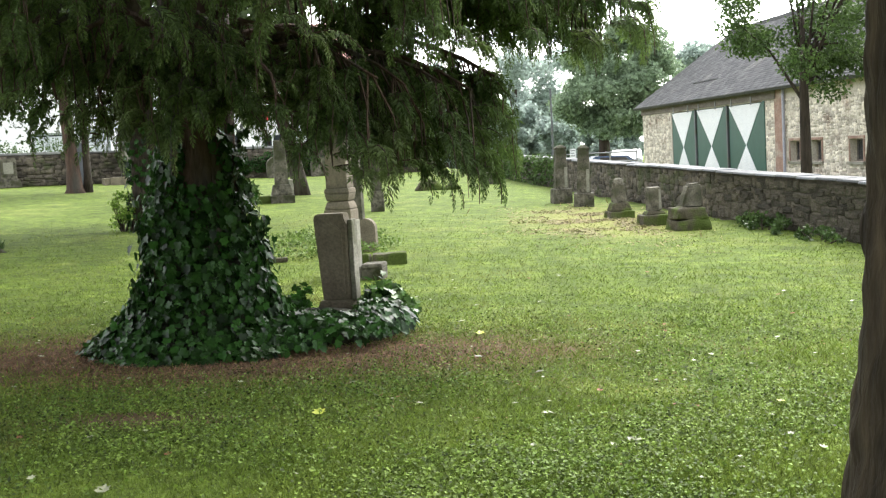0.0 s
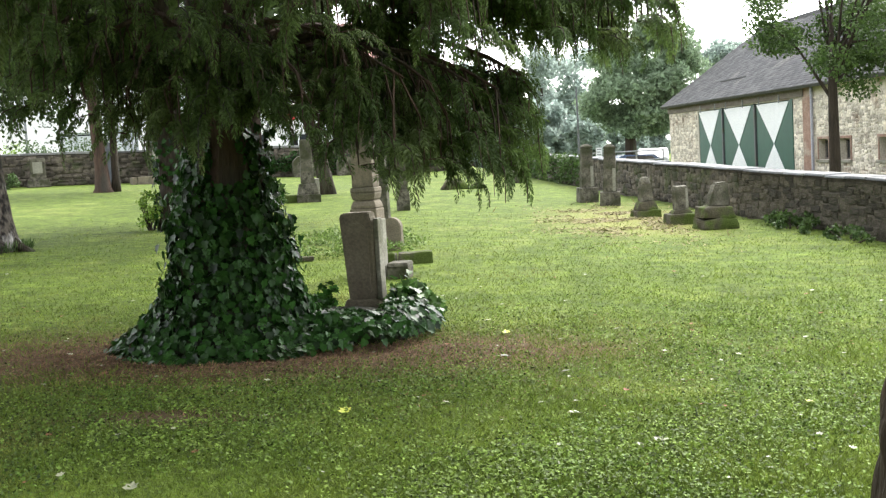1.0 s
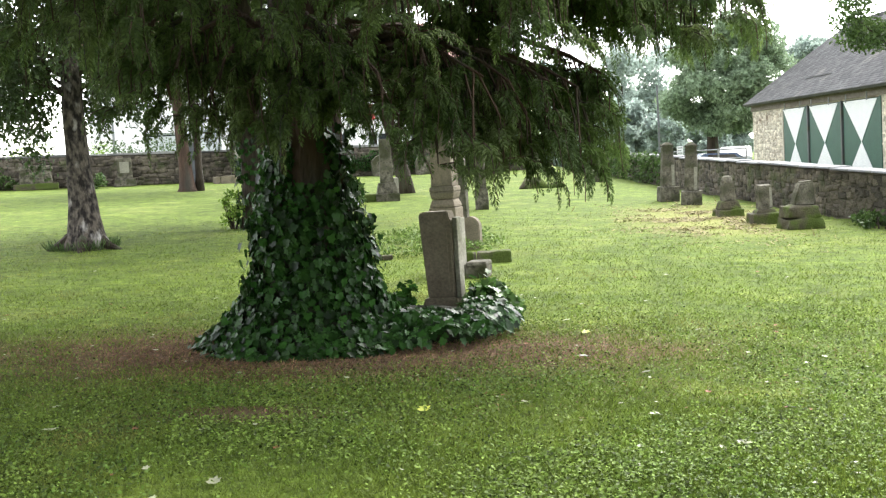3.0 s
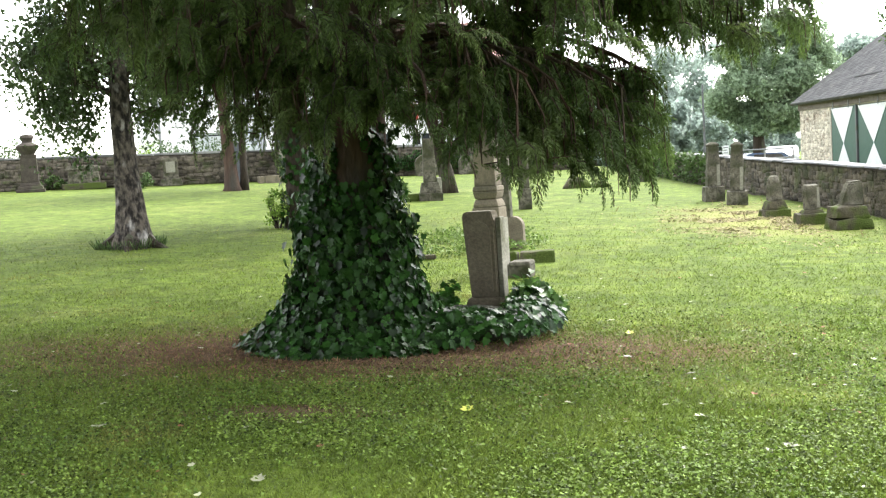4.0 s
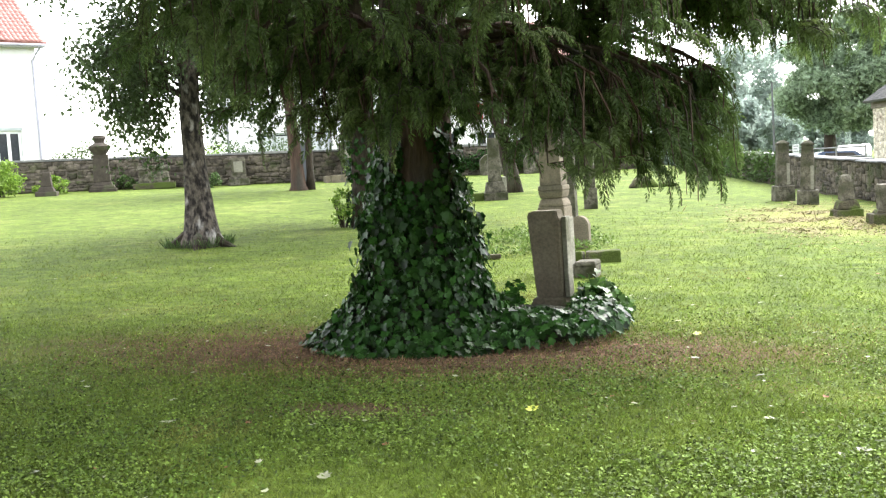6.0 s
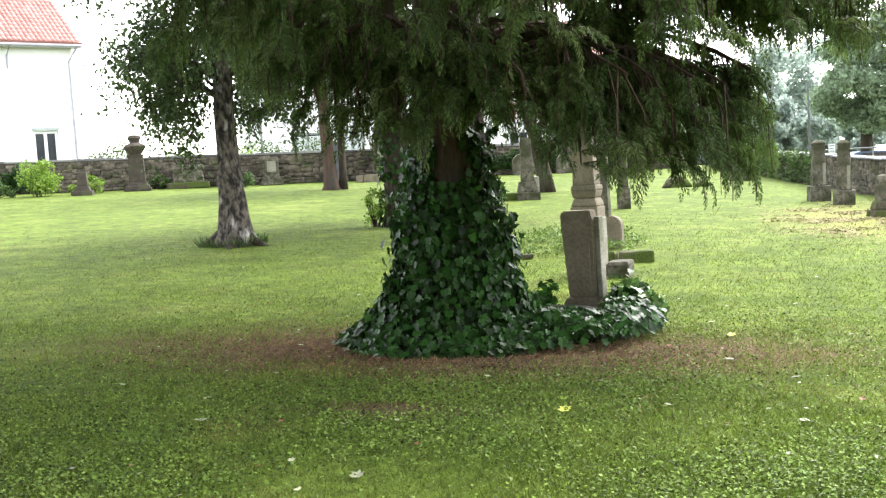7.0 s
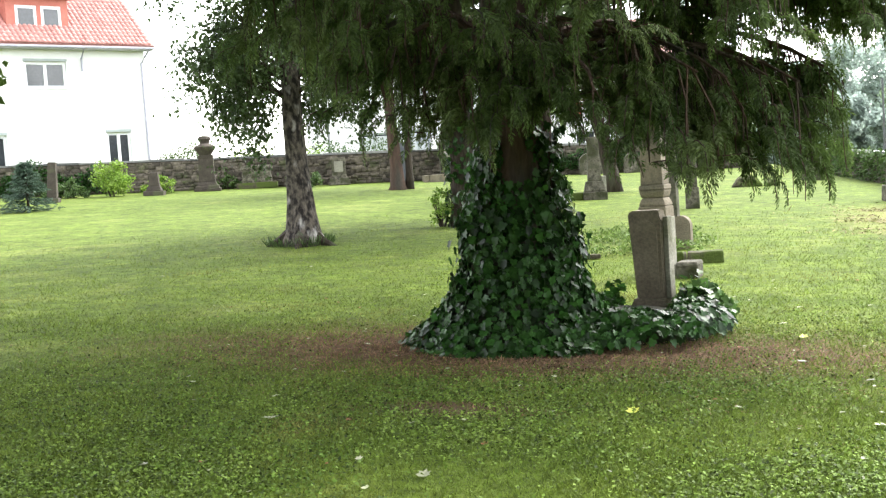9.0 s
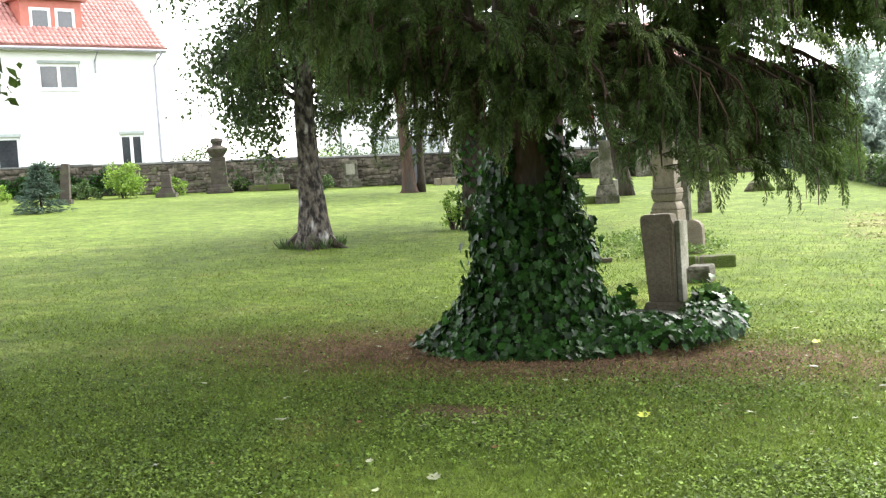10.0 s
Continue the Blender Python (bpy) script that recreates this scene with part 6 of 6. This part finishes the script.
def litter():
    r = random.Random(77)
    fallen_leaf(-0.80, 6.52, 0.09, 0.0, M_leafyel, "bright yellow-green fallen leaf lying on the lawn")
    fallen_leaf(0.58, 6.40, 0.078, 2.1, M_leafpale, "curled pale fallen leaf lying on the lawn")
    fallen_leaf(0.58, 7.51, 0.070, 4.2, M_leafpale, "curled pale fallen leaf lying on the lawn")
    fallen_leaf(-1.67, 5.12, 0.078, 0.0, M_leafpale, "curled pale fallen leaf lying on the lawn")
    fallen_leaf(-1.84, 8.51, 0.16, 2.1, M_leafbrown, "large reddish-brown fallen leaf at the foot of the ivy")
    fallen_leaf(0.36, 6.66, 0.047, 4.2, M_leafpale, "curled pale fallen leaf lying on the lawn")
    fallen_leaf(0.94, 5.78, 0.062, 0.0, M_leafpale, "curled pale fallen leaf lying on the lawn")
    fallen_leaf(0.24, 8.08, 0.086, 2.1, M_leafpale, "curled pale fallen leaf lying on the lawn")
    fallen_leaf(0.09, 9.69, 0.078, 4.2, M_leafpale, "curled pale fallen leaf lying on the lawn")
    fallen_leaf(0.26, 9.07, 0.08, 0.1, M_leafyel, "bright yellow-green fallen leaf lying on the lawn")
    fallen_leaf(-2.93, 6.13, 0.062, 2.2, M_leafpale, "curled pale fallen leaf lying on the lawn")
    fallen_leaf(-3.23, 5.11, 0.078, 4.3, M_leafpale, "curled pale fallen leaf lying on the lawn")
    fallen_leaf(-2.09, 5.36, 0.047, 0.1, M_leafpale, "curled pale fallen leaf lying on the lawn")
    fallen_leaf(1.98, 6.52, 0.08, 2.2, M_leafyel, "bright yellow-green fallen leaf lying on the lawn")
    fallen_leaf(0.94, 5.78, 0.062, 4.3, M_leafpale, "curled pale fallen leaf lying on the lawn")
    fallen_leaf(1.39, 8.13, 0.039, 0.1, M_leafpale, "curled pale fallen leaf lying on the lawn")
    fallen_leaf(2.09, 7.60, 0.039, 2.2, M_leafpale, "curled pale fallen leaf lying on the lawn")
    fallen_leaf(1.15, 9.12, 0.047, 4.3, M_leafpale, "curled pale fallen leaf lying on the lawn")
    fallen_leaf(1.72, 7.74, 0.039, 0.1, M_leafpale, "curled pale fallen leaf lying on the lawn")
    fallen_leaf(-7.64, 13.14, 0.055, 2.2, M_leafpale, "curled pale fallen leaf lying on the lawn")
    fallen_leaf(-6.84, 13.17, 0.055, 4.3, M_leafpale, "curled pale fallen leaf lying on the lawn")
    fallen_leaf(-5.95, 14.11, 0.055, 0.1, M_leafpale, "curled pale fallen leaf lying on the lawn")
    fallen_leaf(-2.34, 6.29, 0.039, 2.2, M_leafpale, "curled pale fallen leaf lying on the lawn")
    fallen_leaf(-0.76, 7.47, 0.031, 4.3, M_leafpale, "curled pale fallen leaf lying on the lawn")
    fallen_leaf(-2.24, 7.66, 0.039, 0.2, M_leafpale, "curled pale fallen leaf lying on the lawn")
    fallen_leaf(1.66, 8.74, 0.039, 2.3, M_leafpale, "curled pale fallen leaf lying on the lawn")
    for i in range(170):
        a, d = radians(r.uniform(-30, 21)), r.uniform(5.2, 13)
        x, y = d * math.sin(a), d * math.cos(a)
        if (x - YX) ** 2 + (y - YY) ** 2 < 1.6 or (x + 1) ** 2 + (y - 9.8) ** 2 < 1.2:
            continue
        fallen_leaf(x, y, r.uniform(0.02, 0.05), r.uniform(0, 6.28), M_leafpale if r.random() < 0.75 else M_leafbrown, "small pale fallen leaf lying on the lawn")


litter()

BLADE = (np.array([(-.08, 0, 0), (.08, 0, 0), (0.02, 1, -.25)]), np.array([(0, 1, 2)]))


def in_needles(x, y):
    """How bare the ground is under the yew."""
    d = np.hypot((x + 2.0) / 2.5, (y - 8.45) / 0.95)
    spot = np.hypot((x + 1.95) / 0.34, (y - 6.55) / 0.16)
    return np.clip(np.maximum(1.25 - d, 1.2 - spot), 0, 1)


def grass_field():
    g = np.random.default_rng(1)
    n = 430000
    a = np.radians(g.uniform(-42, 26, n))
    d = 4.5 * (26.0 / 4.5) ** (g.random(n) ** 1.1)
    x, y = d * np.sin(a), d * np.cos(a)
    keep = (g.random(n) > (d - 8.0) / 18.0) & (g.random(n) > in_needles(x, y) * 0.95) & (x < wall_x(y) - 0.1) & (np.hypot(x - YX, y - YY) > 0.9)
    x, y, d = x[keep], y[keep], d[keep]
    z = np.array([ground_z(p, q) for p, q in zip(x, y)])
    n = len(x)
    gro = np.stack([g.normal(0, 0.75, n), g.normal(0, 0.75, n), np.full(n, 0.8)], 1)
    patch = np.array([noise.noise(Vector((p * 0.9, q * 0.9, 9))) for p, q in zip(x, y)])
    ob = scatter("grass", *BLADE, np.stack([x, y, z - 0.004], 1), frames_of(gro, unit(n)), (0.042 + 0.0002 * d) * g.uniform(0.5, 1.3, n) * (1 + 0.35 * patch), M_grass)
    return tagged(ob, "short mown grass blades of the lawn", "grass", kind="stuff")


grass_field()


def clover():
    g = np.random.default_rng(3)
    n = 190000
    a, d = np.radians(g.uniform(-42, 26, n)), 4.6 + 7.4 * g.random(n) ** 1.2
    x, y = d * np.sin(a), d * np.cos(a)
    pt = np.array([noise.noise(Vector((p * 0.7, q * 0.7, 21))) for p, q in zip(x, y)])
    keep = (g.random(n) > (d - 6.0) / 6.0) & (pt + g.normal(0, 0.3, n) > -0.1) & (g.random(n) > in_needles(x, y) * 1.4) & (np.hypot(x - YX, y - YY) > 1.0)
    x, y = x[keep], y[keep]
    n = len(x)
    z = np.array([ground_z(p, q) for p, q in zip(x, y)]) + g.uniform(0.012, 0.04, n)
    tv = np.array([(0, -0.5, 0), (0.42, 0.05, 0.12), (0, 0.5, 0), (-0.42, 0.05, 0.12)])
    tf = np.array([(0, 1, 2, 3)])
    ob = scatter("clover", tv, tf, np.stack([x, y, z], 1), frames_of(unit(n) * np.array([1, 1, 0.2]), unit(n) * 0.95 + np.array([0, 0, 1.0])), g.uniform(0.012, 0.027, n), M_clover)
    tagged(ob, "clover leaves growing through the lawn", "clover", kind="stuff")


clover()


def needle_litter():
    g = np.random.default_rng(12)
    n = 85000
    x, y = g.normal(-1.7, 1.9, n), g.normal(8.1, 0.75, n)
    keep = (g.random(n) < 0.25 + in_needles(x, y) * 1.5) & (y > 5.5) & (np.hypot(x - YX, y - YY) > 0.85)
    x, y = x[keep], y[keep]
    n = len(x)
    z = np.array([ground_z(p, q) for p, q in zip(x, y)]) + g.uniform(0.003, 0.018, n)
    gro = np.stack([g.normal(0, 1, n), g.normal(0, 1, n), g.normal(0, 0.25, n)], 1)
    ob = scatter("needle_litter", *BLADE, np.stack([x, y, z], 1), frames_of(gro, unit(n) * 0.5 + np.array([0, 0, 1.0])), g.uniform(0.015, 0.05, n), M_needle)
    tagged(ob, "dry reddish-brown yew needles littering the ground", "needles", kind="stuff")


needle_litter()


def hay_litter():
    g = np.random.default_rng(15)
    n = 9000
    x, y = g.normal(2.7, 0.75, n), g.normal(20.6, 2.0, n)
    pt = np.array([noise.noise(Vector((p * 1.6, q * 1.1, 5))) for p, q in zip(x, y)])
    keep = (pt > 0.02) & (x < wall_x(y) - 0.3)
    x, y = x[keep], y[keep]
    n = len(x)
    z = np.array([ground_z(p, q) for p, q in zip(x, y)]) + g.uniform(0.005, 0.03, n)
    gro = np.stack([g.normal(0, 1, n), g.normal(0, 1, n), g.normal(0, 0.2, n)], 1)
    ob = scatter("hay_litter", *BLADE, np.stack([x, y, z], 1), frames_of(gro, unit(n) * 0.5 + np.array([0, 0, 1.0])), g.uniform(0.05, 0.16, n), M_straw)
    tagged(ob, "dry mown hay lying in loose wisps on the lawn", "hay", kind="stuff")


hay_litter()


# ---- wall pieces ----
def wall_pieces():
    r = random.Random(19)
    meshes = []
    for k in range(6):
        g = np.random.default_rng(40 + k)
        me = bpy.data.meshes.new("stone")
        v = CUSHION_V + g.normal(0, 0.04, CUSHION_V.shape) * np.array([1.3, 1.8, 2.0])
        me.from_pydata(v.tolist(), [], CUSHION_F.tolist())
        me.materials.append(M_wallstone)
        meshes.append(me)
    R = Matrix((LW_D, LW_U, LW_O)).transposed()
    o = lw_at(14.0)
    st = rubble(7.0 * 1.0086, 0.81, 29, 0.11, 0.24)
    r.shuffle(st)
    for s, z, w, h in st[:300]:
        ob = new("stone", meshes[r.randrange(6)])
        ob.parent = wall_lane
        m = R.to_4x4()
        m.translation = o + LW_D * s + LW_U * z
        ob.matrix_local = m @ Matrix.Diagonal((w * 0.99, h * 0.98, r.uniform(0.012, 0.032), 1))
    if len(st) > 300:
        S = st[300:]
        stones_joined("rubble_rest", S, o, LW_D, LW_O, M_wallisland, wall_lane, 0.02, 33)
    y = 7.0
    while y < 51.8:
        w = r.uniform(0.6, 1.0)
        p = lw_at(y + w / 2) - LW_O * 0.17
        ob = part("cap_slab", block(w * 1.0086 - 0.015, 0.46, 0.036, 0, w - 0.03, 0.43, 0.008), M_cap, wall_lane)
        ob.matrix_local = Matrix.Translation((p.x, p.y, p.z + 0.835 + r.uniform(0, 0.02))) @ Matrix.Rotation(math.atan2(LW_D.y, LW_D.x), 4, "Z") @ Matrix.Rotation(-math.asin(LW_D.z) + r.uniform(-0.012, 0.012), 4, "Y")
        y += w


wall_pieces()
